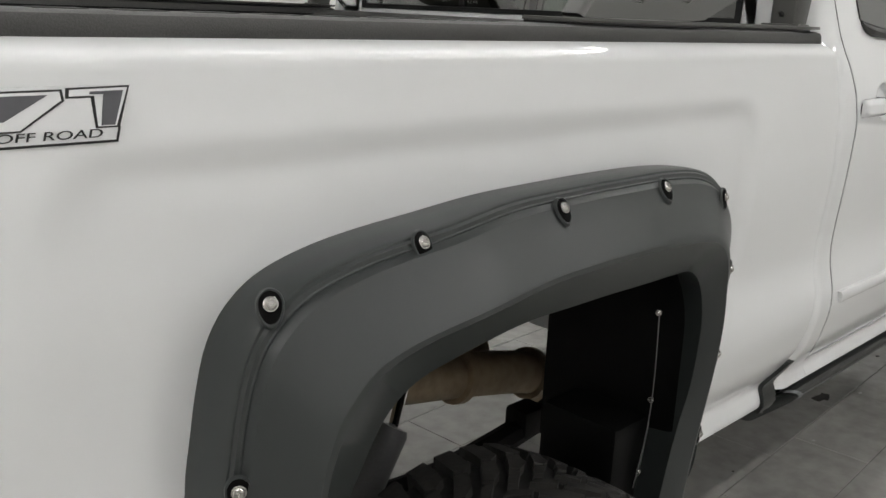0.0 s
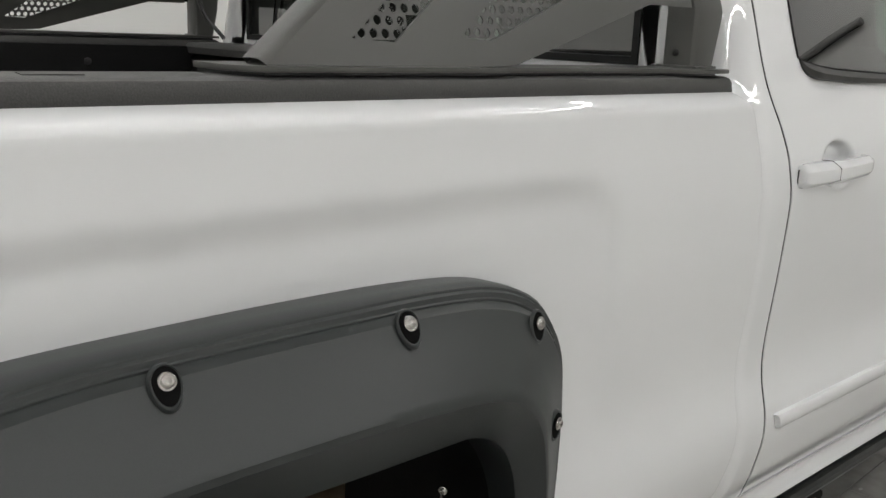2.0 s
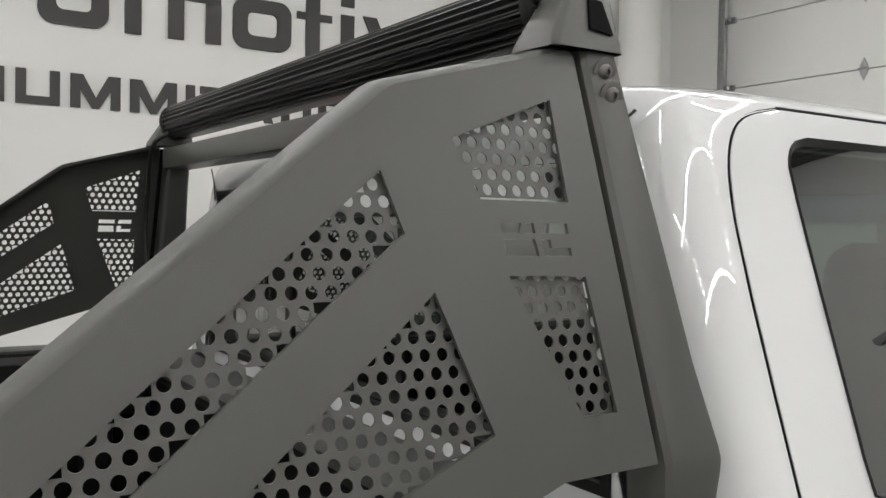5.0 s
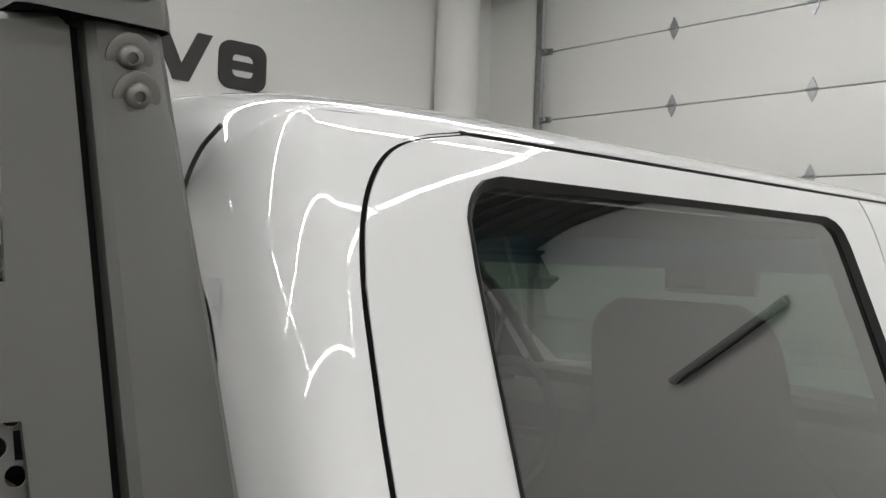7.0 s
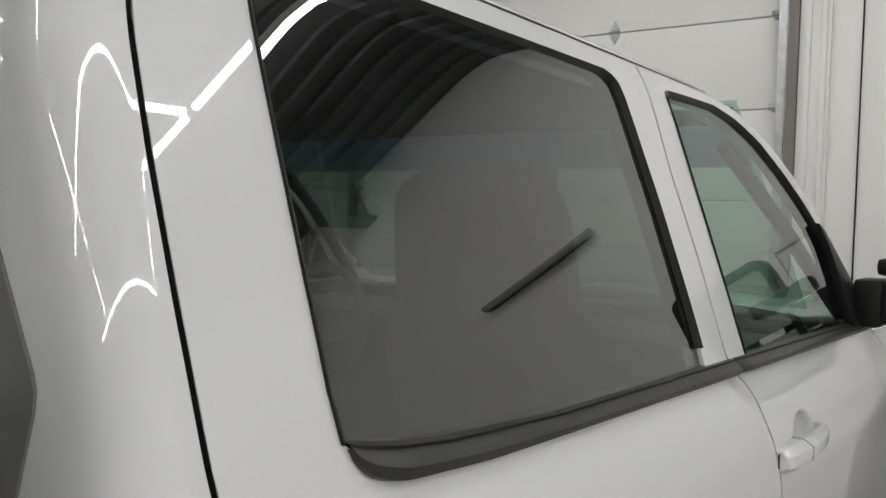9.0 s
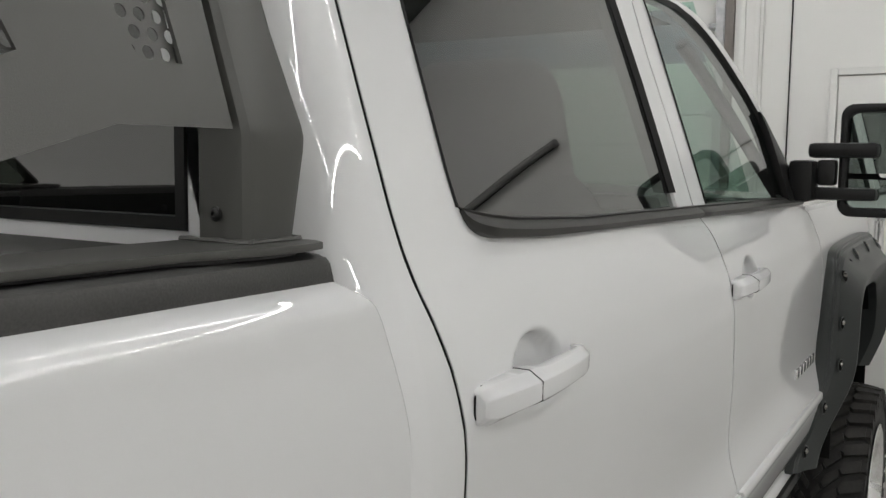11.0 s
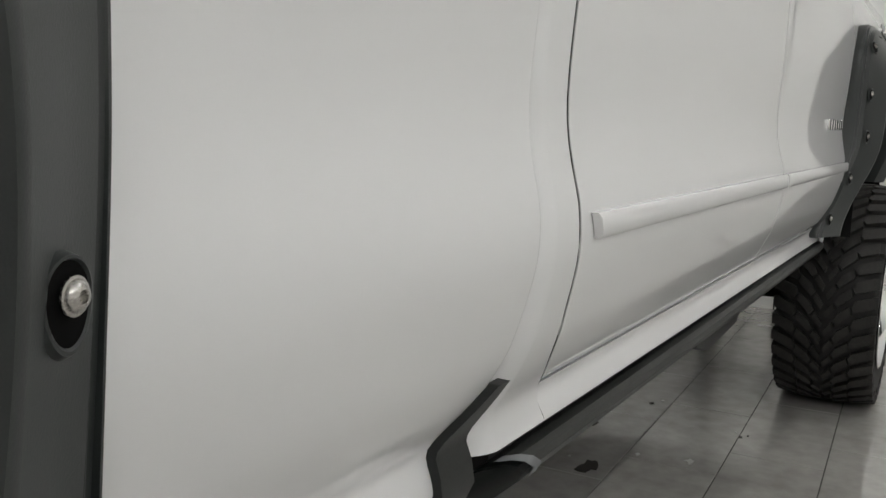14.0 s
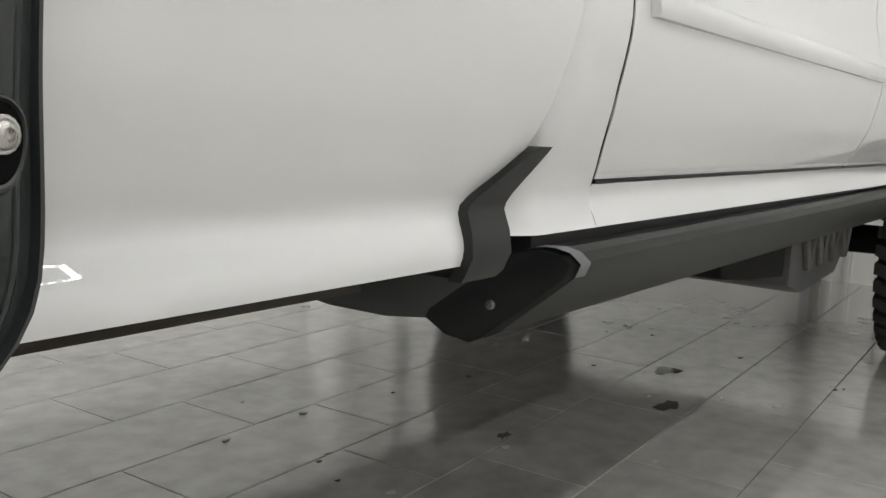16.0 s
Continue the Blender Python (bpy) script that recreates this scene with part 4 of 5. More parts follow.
both("side_moulding", moulding(0.882, SPLIT(0.88) - 0.006), WHITE, door, "white body side moulding", angle=50)
both("side_moulding", moulding(SPLIT(0.88) + 0.006, 3.02), WHITE, fdoor, "white body side moulding", angle=50)


# door handles over a scooped cup
def door_handle(x0, owner):
    """A chamfered pull bar that returns to the door at its front, with a lock cover at its rear."""
    zc, long = 1.350, 0.262
    y = side_y(zc)
    us = [0.0, 0.01, 0.035, 0.08] + span(0.14, 0.88, 22) + [0.93, 0.97, 0.99, 1.0]
    rows = []
    for u in us:
        x = x0 + long * u
        e = min(1.0, math.sqrt(max(0.0, u) / 0.05)) if u < 0.05 else min(1.0, math.sqrt(max(0.0, 1 - u) / 0.12))
        out = (0.021 + 0.013 * math.sin(math.pi * min(1.0, u * 0.95))) * (0.62 + 0.38 * e)
        hh = (0.0215 - 0.003 * u) * (0.72 + 0.28 * e)
        gap = 0.016 * smoothstep((u - 0.40) / 0.06) * smoothstep((0.93 - u) / 0.05)
        ring = []
        for c, sn in ((1, 0.50), (0.55, 1.0), (0.0, 1.0), (0.0, -1.0), (0.50, -0.98), (1, -0.52)):
            ring.append((x, y + 0.004 - gap - (out + 0.004 - gap) * c if c else y + 0.004 - gap, zc + 0.008 * (u - 0.5) + hh * sn))
        rows.append(ring)
    grip = Shape().grid(rows, loop=True)
    n = len(us)
    grip.f += [tuple(range(6)), tuple(range(6 * (n - 1), 6 * n))]
    h = part("door_handle", grip, WHITE, owner, "white pull handle", angle=24, bevel=0.0016)
    seam = [rows[10][k] for k in (3, 4, 5, 0, 1, 2)]
    part("lock_cover_seam", Shape().tube([(a, b - 0.0002, c) for a, b, c in seam], 0.0009, 6), TRIM, h, "thin dark seam of the lock cover")
    edge = [(0.060, -0.0225), (0.012, -0.0215), (0.002, -0.016), (-0.0015, -0.008), (-0.0015, 0.010), (0.004, 0.0165), (0.012, 0.0195)]
    part("handle_gasket", Shape().tube([(x0 + a, y - 0.0015, zc - 0.003 + b) for a, b in edge], 0.0012, 6), GAPFILL, h, "black gasket under the handle")


door_handle(0.878, door)
door_handle(1.918, fdoor)


# rockers, running boards, nerf step
def rocker():
    zs = span(0.660, 0.706, 12)
    return Shape().grid([[(max(x, SEAM(z) - 0.0022), side_y(z), z) for z in zs] + [(x, 0.12, 0.708)] for x in span(0.902, 3.02, 40)])


both("rocker_panel", rocker(), WHITE, truck, "white rocker panel", angle=60)


def fender():
    s = Shape()
    zs = span(0.64, 1.48, 40)
    xl = lambda z: DOORF(z) + 0.003
    rows = patch(xl, lambda z: 4.22, zs, 60, cy)
    k = 60
    s.v = [p for r in rows for p in r]
    for i in range(len(rows) - 1):
        for j in range(k - 1):
            (x, _, z), (x2, _, z2) = rows[i][j], rows[i + 1][j + 1]
            if min(x, x2) > FRONT - 0.49 and max(x, x2) < FRONT + 0.49 and max(z, z2) < 1.28:
                continue
            s.f.append((i * k + j, i * k + j + 1, (i + 1) * k + j + 1, (i + 1) * k + j))
    return s


both("front_fender", fender(), WHITE, truck, "glossy white front fender", rim=(0, 0.03, 0), facing=(0, -1, 0), angle=60)
s = Shape().grid([[(x, y, 1.47 + 0.07 * (1 - ((y - YC) / 1.0) ** 2) - 0.05 * smoothstep((x - 3.2) / 1.2)) for y in span(0.035, 2 * YC - 0.035, 30)] for x in span(2.88, 4.40, 24)])
part("hood", s, WHITE, truck, "glossy white hood", rim=(0, 0, -0.03), facing=(0, 0, 1), angle=60)
part("nose_panel", Shape().box(4.225, 4.37, 0.05, 2 * YC - 0.05, 0.66, 1.46), WHITE, truck, "white front panel round the grille", bevel=0.03)
part("grille", Shape().box(4.36, 4.48, 0.2, 2 * YC - 0.2, 0.95, 1.42), CHROME, truck, "chrome front grille", bevel=0.03)
part("front_bumper", Shape().box(4.26, 4.58, 0.06, 2 * YC - 0.06, 0.68, 0.94), CHROME, truck, "chrome front bumper", bevel=0.05)
both("headlight", Shape().box(4.23, 4.43, 0.058, 0.40, 1.15, 1.43), CHROME, truck, "clear headlight", bevel=0.03)
both("chrome_trim", Shape().tube(spline([(4.05, 0.030, 1.415), (4.30, 0.005, 1.412), (4.40, -0.012, 1.395), (4.43, -0.015, 1.34), (4.43, -0.010, 1.15)], 6), 0.022, 12), CHROME, truck, "bent chrome trim bar at the nose")
# windscreen and its pillars
ws = Shape().grid([[(2.90 - 0.66 * k, 0.20 + (YC - 0.2) * 2 * j / 12 + 0.0, 1.52 + 0.46 * k) for j in range(13)] for k in span(0, 1, 8)])
screen = part("windscreen", ws, SCREEN, truck, "clear greenish windscreen")
part("shade_band", Shape().grid([[(2.90 - 0.66 * k - 0.003, 0.21 + (YC - 0.21) * 2 * j / 12, 1.52 + 0.46 * k - 0.003) for j in range(13)] for k in span(0.74, 0.98, 5)]), SHADE, screen, "blue shade band along the top")
s = Shape()
s.tube([(2.92, 0.11, 1.49), (2.60, 0.20, 1.74), (2.36, 0.26, 1.90)], 0.018, 10)
both("pillar_cover", s, CABIN, truck, "dark inner windscreen pillar")
part("cowl", Shape().box(2.76, 2.96, 0.08, 2 * YC - 0.08, 1.46, 1.50), TRIM, truck, "black windscreen cowl", bevel=0.01)

# cabin: inner shell, dash, seats, wheel, mirror
s = Shape()
for y in (0.075, 2 * YC - 0.075):
    s.box(0.80, 2.80, y - 0.015, y + 0.015, 0.62, 1.49)
s.box(0.80, 3.0, 0.09, 2 * YC - 0.09, 0.60, 0.66)
s.box(0.79, 0.81, 0.09, 2 * YC - 0.09, 0.66, 1.52)
s.box(2.86, 2.9, 0.09, 2 * YC - 0.09, 0.66, 1.45)
part("cabin_lining", s, CABIN, truck, "dark cabin lining")
part("headliner", Shape().grid([[(x, y, 1.93) for y in span(0.25, 2 * YC - 0.25, 12)] for x in span(0.80, 2.24, 8)]), material("grey_headliner", (0.10, 0.10, 0.095), 0.9, grain=0.2, scale=300), truck, "grey cloth headliner")
part("dashboard", Shape().box(2.42, 2.90, 0.12, 2 * YC - 0.12, 1.05, 1.46), CABIN, truck, "dark dashboard", bevel=0.06)
im = part("inner_mirror", Shape().box(2.48, 2.51, YC - 0.21, YC + 0.05, 1.795, 1.868), CABIN, truck, "dark inside rear-view mirror", bevel=0.01)
part("mirror_glass", Shape().box(2.476, 2.479, YC - 0.075, YC + 0.042, 1.806, 1.858), MIRROR, im, "inside mirror pane", bevel=0.001)
part("mirror_stem", Shape().tube([(2.50, YC - 0.12, 1.83), (2.53, YC - 0.12, 1.88), (2.55, YC - 0.12, 1.90)], 0.012, 8), CABIN, im)


def seat(x, y, wdt, rear=False):
    s = Shape()
    back = []
    for k in span(0, 1, 12):
        z = 0.98 + 0.62 * k
        hw = wdt * (1.0 if k < 0.75 else 1.0 - 0.35 * ((k - 0.75) / 0.25) ** 2)
        xx = x - 0.22 * k
        th = 0.075 if k < 0.9 else 0.05
        back.append([(xx + th * math.cos(a) * (1.0 if abs(math.sin(a)) < 0.9 else 0.8), y + hw * math.copysign(abs(math.sin(a)) ** 0.4, math.sin(a)), z) for a in (2 * math.pi * j / 20 for j in range(20))])
    s.grid(back, loop=True)
    s.f.append(tuple(range(len(s.v) - 20, len(s.v))))
    st = part("seat_back", s, SEAT, truck, "dark cloth seat back", angle=60)
    h = Shape()
    rows = []
    for k in span(0, 1, 12):
        hw = wdt * (0.76 - 0.10 * k) * (1.0 if k < 0.6 else math.sqrt(max(0.02, 1 - ((k - 0.6) / 0.41) ** 2.6)) * 0.42 + 0.58)
        e = 1.0 if k < 0.75 else math.sqrt(max(0.03, 1 - ((k - 0.75) / 0.25) ** 2))
        rows.append([(x - 0.22 - 0.05 * k + 0.058 * e * math.cos(a), y + hw * math.copysign(abs(math.sin(a)) ** 0.5, math.sin(a)), 1.572 + 0.235 * k) for a in (2 * math.pi * j / 18 for j in range(18))])
    h.grid(rows, loop=True)
    h.f += [tuple(range(18)), tuple(range(18 * 11, 18 * 12))]
    part("headrest", h, SEAT, st, "dark cloth headrest", angle=60)
    part("seat_cushion", Shape().box(x - 0.02, x + 0.48, y - wdt, y + wdt, 0.80, 1.0), SEAT, truck, "dark cloth seat cushion", bevel=0.05)


seat(2.02, 0.50, 0.26)
seat(2.02, 2 * YC - 0.52, 0.26)
seat(1.12, 0.55, 0.28)
seat(1.12, 2 * YC - 0.55, 0.28)
s = Shape()
ring = []
for j in range(33):
    a = 2 * math.pi * j / 32
    ring.append((2.26 + 0.06 * math.sin(a), 2 * YC - 0.52 + 0.19 * math.cos(a), 1.40 + 0.18 * math.sin(a)))
s.tube(ring, 0.015, 8, cap=False)
s.tube([(2.28, 2 * YC - 0.70, 1.40), (2.30, 2 * YC - 0.52, 1.38), (2.28, 2 * YC - 0.34, 1.40)], 0.02, 8)
part("steering_wheel", s, CABIN, truck, "dark steering wheel")


# wheels with block tread
def wheel(cx, y0, name="wheel"):
    sgn = 1 if y0 < YC else -1
    yw = 0.318
    w = part(name, Shape().spin([(0.05 * sgn, 0.05), (0.05 * sgn, 0.2)], (cx, y0, HUB), 24), CABIN, truck, "chrome wheel with a chunky off-road tyre")
    r = TYRE_R
    prof = [(0.012, 0.26), (0.0, 0.29), (-0.004, 0.34), (0.0, 0.362), (0.012, r - 0.032), (0.05, r - 0.019), (yw / 2, r - 0.0155), (yw - 0.05, r - 0.019), (yw - 0.012, r - 0.032), (yw, 0.362), (yw + 0.004, 0.34), (yw, 0.29), (yw - 0.012, 0.26)]
    part("tyre", Shape().spin([(sgn * d, q) for d, q in prof], (cx, y0, HUB), 64), RUBBER, w, "black chunky off-road tyre", angle=40)
    t = Shape()
    n = 20
    st = 2 * math.pi / n
    flat = lambda ang, d, q: (cx + q * math.cos(ang), y0 + sgn * d, max(0.002, HUB + q * math.sin(ang)))

    def block(quad, lift=0.0):
        """A lug with walls that lean in a little; quad of (pitch, share of the width)."""
        k = len(quad)
        mu, mv = sum(p[0] for p in quad) / k, sum(p[1] for p in quad) / k
        crown = lambda v: r - 0.012 * abs(2 * v - 1) ** 3
        lo = [flat(u * st, v * yw, crown(v) - 0.016) for u, v in quad]
        hi = [flat((mu + (u - mu) * 0.94) * st, (mv + (v - mv) * 0.95) * yw, crown(v) + lift) for u, v in quad]
        t.add(lo + hi, [tuple(range(k, 2 * k))] + [(i, (i + 1) % k, k + (i + 1) % k, k + i) for i in range(k)])

    for i in range(n):
        for half in (0.0, 0.5):
            for side in (0, 1):
                o = i + half + (0.27 if side else 0.0)
                w_ = (lambda u, v: (u + o, v)) if side == 0 else (lambda u, v: (u + o, 1 - v))
                edge = 0.0 if half else 0.03
                block([w_(0.02, edge), w_(0.36, edge), w_(0.52, 0.205), w_(0.40, 0.235), w_(0.20, 0.205)])
                block([w_(0.36, 0.245), w_(0.58, 0.225), w_(0.92, 0.365), w_(0.80, 0.40), w_(0.58, 0.36)])
                block([w_(0.83, 0.415), w_(0.97, 0.385), w_(1.26, 0.475), w_(1.10, 0.492)])
                q = [w_(0.04, 0)[0] * st, w_(0.34, 0)[0] * st]
                d = (-0.005, 0.014) if side == 0 else (yw + 0.005, yw - 0.014)
                z0 = 0.362 if half else 0.348
                lo = [(q[0], z0), (q[1], z0), (q[1], r - 0.013), (q[0], r - 0.013)]
                t.add([flat(a, d[0], rr) for a, rr in lo] + [flat(a, d[1], rr) for a, rr in lo], [(0, 1, 2, 3), (4, 5, 6, 7), (0, 1, 5, 4), (1, 2, 6, 5), (2, 3, 7, 6), (3, 0, 4, 7)])
    part("tread", t, TREAD, w, "deep interlocking block tread", angle=20)
    rim = Shape().spin([(sgn * d, q) for d, q in ((0.29, 0.255), (0.03, 0.245), (0.004, 0.262), (-0.004, 0.268), (-0.006, 0.262), (0.004, 0.25), (0.03, 0.232), (0.055, 0.225), (0.075, 0.215))], (cx, y0, HUB), 48)
    part("rim", rim, CHROME, w, "deep polished rim", angle=40)
    sp = Shape()
    for i in range(8):
        a = 2 * math.pi * i / 8
        ca, sa = math.cos(a), math.sin(a)
        pts = []
        for q, hw, d in ((0.06, 0.03, 0.05), (0.14, 0.022, 0.04), (0.222, 0.034, 0.065)):
            pts.append([(cx + q * ca - e * sa, y0 + sgn * dd, HUB + q * sa + e * ca) for e, dd in ((-hw, d + 0.03), (-hw, d), (-hw * 0.6, d - 0.008), (hw * 0.6, d - 0.008), (hw, d), (hw, d + 0.03))])
        sp.grid(pts)
    sp.spin([(sgn * d, q) for d, q in ((0.08, 0.075), (0.03, 0.07), (0.02, 0.05), (0.02, 0.001))], (cx, y0, HUB), 24)
    part("spokes", sp, CHROME, w, "polished spokes", angle=35)
    return w


for cx in (AXLE, FRONT):
    out = 0.16 if cx == AXLE else 0.125
    for y0 in (-out, 2 * YC + out):
        wheel(cx, y0)



# black tubes laid in the door gaps to darken them like deep shade
def seal(fn, z0, z1, r, deep):
    return Shape().tube([(fn(z), side_y(z) + deep, z) for z in span(z0, 1.86, 40)[:-1] + span(1.86, z1, 16)] if z1 > 1.9 else [(fn(z), side_y(z) + deep, z) for z in span(z0, z1, 30)], r, 8)


both("door_seal", seal(SEAM, 0.712, 1.972, 0.0045, 0.0050), GAPFILL, truck, "black strip that darkens the gap round a door")
both("door_seal", seal(SPLIT, 0.712, 1.970, 0.006, 0.0085), GAPFILL, truck, "black strip that darkens the gap round a door")
both("door_seal", seal(DOORF, 0.712, 1.50, 0.006, 0.0085), GAPFILL, truck, "black strip that darkens the gap round a door")
both("door_seal", Shape().tube([(x, side_y(0.71) + 0.016, 0.709) for x in span(0.92, 3.0, 12)], 0.009, 8), BLACK, truck, "black strip that darkens the gap round a door")
both("door_seal", Shape().tube([(x, side_y(1.974) + 0.012, 1.974) for x in span(0.95, 2.1, 12)], 0.007, 8), BLACK, truck, "black strip that darkens the gap round a door")


# ---------------------------------------------------------------- under the truck
STEP = [(0.030, 0.628), (0.031, 0.639), (0.037, 0.6455), (0.048, 0.6475), (0.060, 0.643), (0.130, 0.582), (0.137, 0.572), (0.138, 0.548), (0.130, 0.535), (0.120, 0.540), (0.040, 0.612)]
rise = lambda x: 0.003 * (x - 0.83)


def step_end(y, z):
    """The bar's slanting rear end."""
    return 0.82 - 0.5 * (y - 0.03) - 1.5 * (z - 0.6325 + 0.8 * (y - 0.03))


def running_board():
    return Shape().grid([[(step_end(y, z) + 0.034, y, z) for y, z in STEP]] + [[(x, y, z + rise(x)) for y, z in STEP] for x in span(0.95, 3.02, 12)], loop=True)


board = both("running_board", running_board(), STEPBAR, truck, "black powder-coated side step bar", angle=25)
# slanting end plug with a light band at its nose and one bolt
cap = Shape().grid([[(step_end(y, z) + d, YS + (y - YS) * k, ZS + (z - ZS) * k) for y, z in STEP] for YS, ZS in ((0.085, 0.592),) for d, k in ((0.034, 0.97), (0.004, 1.0), (0.0, 0.96))], loop=True)
cap.f.append(tuple(range(22, 33)))
ec = both("end_cap", cap, PLUG, board, "dark plastic end plug", angle=35)
nose = [(y - 0.0015, z + (0.0015 if z > 0.63 else -0.0015)) for y, z in STEP if y < 0.055]
nose = [nose[-1]] + nose[:-1]
part("cap_band", Shape().grid([[(step_end(y, z) + d, y, z) for y, z in nose] for d in (0.018, 0.040)]), GREYCAP, ec, "light grey joint band", angle=50)
screw("bolt", ec, (0.774, 0.088, 0.586), 0.0042, (-0.86, -0.43, -0.2), mat=DULL)
for x in (1.05, 1.9, 2.7):
    both("step_bracket", Shape().prism([(0.12, 0.64), (0.12, 0.57), (0.35, 0.60), (0.50, 0.70), (0.50, 0.76), (0.33, 0.68)], x - 0.03, x + 0.03, lambda u, v, d: (d, u, v)), RACK, truck, "black step bracket", bevel=0.004)

# rubber flap over the joint of bed and cab, and the plate behind it
s = Shape()
rows = []
for z, x0, x1 in ((0.626, 0.668, 0.722), (0.632, 0.666, 0.727), (0.65, 0.668, 0.729), (0.670, 0.671, 0.731), (0.688, 0.674, 0.732), (0.694, 0.676, 0.734), (0.702, 0.684, 0.738), (0.715, 0.699, 0.744),
                  (0.730, 0.718, 0.753), (0.740, 0.730, 0.760), (0.747, 0.739, 0.764)):
    rows.append([(x, side_y(z) - 0.006, z) for x in span(x0, x1, 5)])
s.grid(rows)
both("joint_flap", s, STEPBAR, truck, "black rubber flap over the joint of bed and cab", rim=(0, 0.014, 0), facing=(0, -1, 0), angle=50)
s = Shape().prism([(0.70, 0.580), (0.774, 0.551), (0.866, 0.525), (0.966, 0.507), (1.14, 0.520), (1.30, 0.560), (1.30, 0.60), (0.72, 0.60)], 0.30, 0.315, lambda u, v, d: (u, d, v))
both("bracket_plate", s, STEPBAR, truck, "black steel bracket plate under the cab corner", bevel=0.003)
# frame rails, tank, axles, exhaust, shock absorber
both("frame_rail", Shape().prism([(-1.35, 0.885), (0.62, 0.885), (0.80, 0.64), (4.2, 0.62), (4.2, 0.80), (0.87, 0.80), (0.72, 0.925), (-1.35, 0.925)], 0.52, 0.60, lambda u, v, d: (u, d, v)), DARK, truck, "dark frame rail", bevel=0.01)
part("underbody", Shape().box(0.80, 2.95, 0.20, 2 * YC - 0.20, 0.60, 0.66), DARK, truck, "dark underbody")
part("underbody", Shape().box(-1.3, 0.70, 0.40, 2 * YC - 0.40, 0.90, 0.926), DARK, truck, "dark underbody")
tank = part("fuel_tank", Shape().prism([(2.58, 0.56), (2.58, 0.35), (2.72, 0.315), (3.10, 0.335), (3.22, 0.42), (3.22, 0.56)], 0.29, 0.72, lambda u, v, d: (u, d, v)), SHOCK, truck, "grey ribbed plastic tank under the cab", bevel=0.02)
for i in range(4):
    x = 2.63 + i * 0.14
    for a, b in (((x, 0.545), (x + 0.075, 0.385)), ((x + 0.075, 0.385), (x + 0.14, 0.545))):
        part("rib", Shape().prism([(a[0], a[1]), (a[0] + 0.038, a[1]), (b[0] + 0.038, b[1]), (b[0], b[1])], 0.274, 0.289, lambda u, v, d: (u, d, v)), DUST, tank, "dusty slanting rib", bevel=0.004)
part("skid_plate", Shape().prism([(2.02, 0.56), (2.06, 0.43), (2.30, 0.40), (2.56, 0.38), (2.56, 0.56)], 0.30, 0.80, lambda u, v, d: (u, d, v)), DARK, truck, "dark plate behind the tank", bevel=0.015)
part("gearbox", Shape().box(1.5, 2.9, 0.80, 1.25, 0.46, 0.62), DARK, truck, "dark gearbox", bevel=0.06)
part("front_axle", Shape().tube([(FRONT, 0.1, HUB), (FRONT, 0.7, HUB), (FRONT, 1.3, HUB), (FRONT, 1.93, HUB)], [0.05, 0.06, 0.06, 0.05], 14), DARK, truck, "dark front axle")
part("rear_axle", Shape().tube([(AXLE, 0.1, HUB), (AXLE, 0.75, HUB), (AXLE, 0.85, HUB), (AXLE, 1.015, HUB), (AXLE, 1.18, HUB), (AXLE, 1.28, HUB), (AXLE, 1.93, HUB)], [0.055, 0.055, 0.10, 0.17, 0.10, 0.055, 0.055], 18), TAN, truck, "rusty tan rear axle")
both("leaf_spring", Shape().tube(spline([(-1.05, 0.45, 0.62), (-0.60, 0.45, 0.555), (-0.25, 0.45, 0.545), (0.0, 0.45, 0.53), (0.29, 0.45, 0.56), (0.50, 0.45, 0.60)], 6), 0.032, 8), DARK, truck, "dark leaf spring")
both("spring_clamp", Shape().box(0.25, 0.33, 0.415, 0.485, 0.545, 0.615), DARK, truck, "dark spring clamp", bevel=0.012)
pipe = part("exhaust_pipe", Shape().tube(spline([(-0.40, 0.52, 0.79), (-0.15, 0.57, 0.745), (0.08, 0.60, 0.69), (0.30, 0.60, 0.645), (0.46, 0.60, 0.605), (0.53, 0.60, 0.56), (0.56, 0.60, 0.52)], 5), 0.056, 20), TAN, truck, "rusty tan exhaust pipe")
for x, z in ((0.19, 0.668), (0.47, 0.60)):
    part("clamp", Shape().tube([(x - 0.008, 0.60, z + 0.002), (x + 0.012, 0.60, z - 0.003)], 0.070, 20), TAN, pipe)
part("second_pipe", Shape().tube(spline([(-0.35, 0.78, 0.60), (-0.10, 0.76, 0.62), (0.15, 0.74, 0.645), (0.40, 0.72, 0.66)], 5), 0.045, 18), TAN, pipe)
sh = both("shock_absorber", Shape().tube([(-0.297, 0.40, 0.53), (-0.293, 0.40, 0.54), (-0.186, 0.40, 0.715), (-0.180, 0.40, 0.725)], [0.026, 0.031, 0.031, 0.026], 18), SHOCK, truck, "grey shock absorber")
part("shock_rod", Shape().tube([(-0.185, 0.40, 0.72), (-0.142, 0.40, 0.87)], 0.011, 10), CHROME, sh, "chrome shock rod")
both("bump_box", Shape().box(0.02, 0.17, 0.02, 0.20, 0.62, 0.80), LINER, truck, "black moulded splash guard", bevel=0.02)
for z, x in ((1.028, 0.065), (0.86, 0.07), (0.72, 0.055)):
    screw("liner_bolt", truck, (x, -0.012, z), 0.0045, (-1, -0.6, 0), label="small steel bolt")
s = Shape().tube(spline([(0.055, -0.02, 1.03), (0.062, -0.02, 0.90), (0.055, -0.02, 0.80), (0.03, -0.02, 0.70)], 6), 0.0013, 6)
part("liner_edge", s, SHOCK, truck, "thin pale edge of the liner")


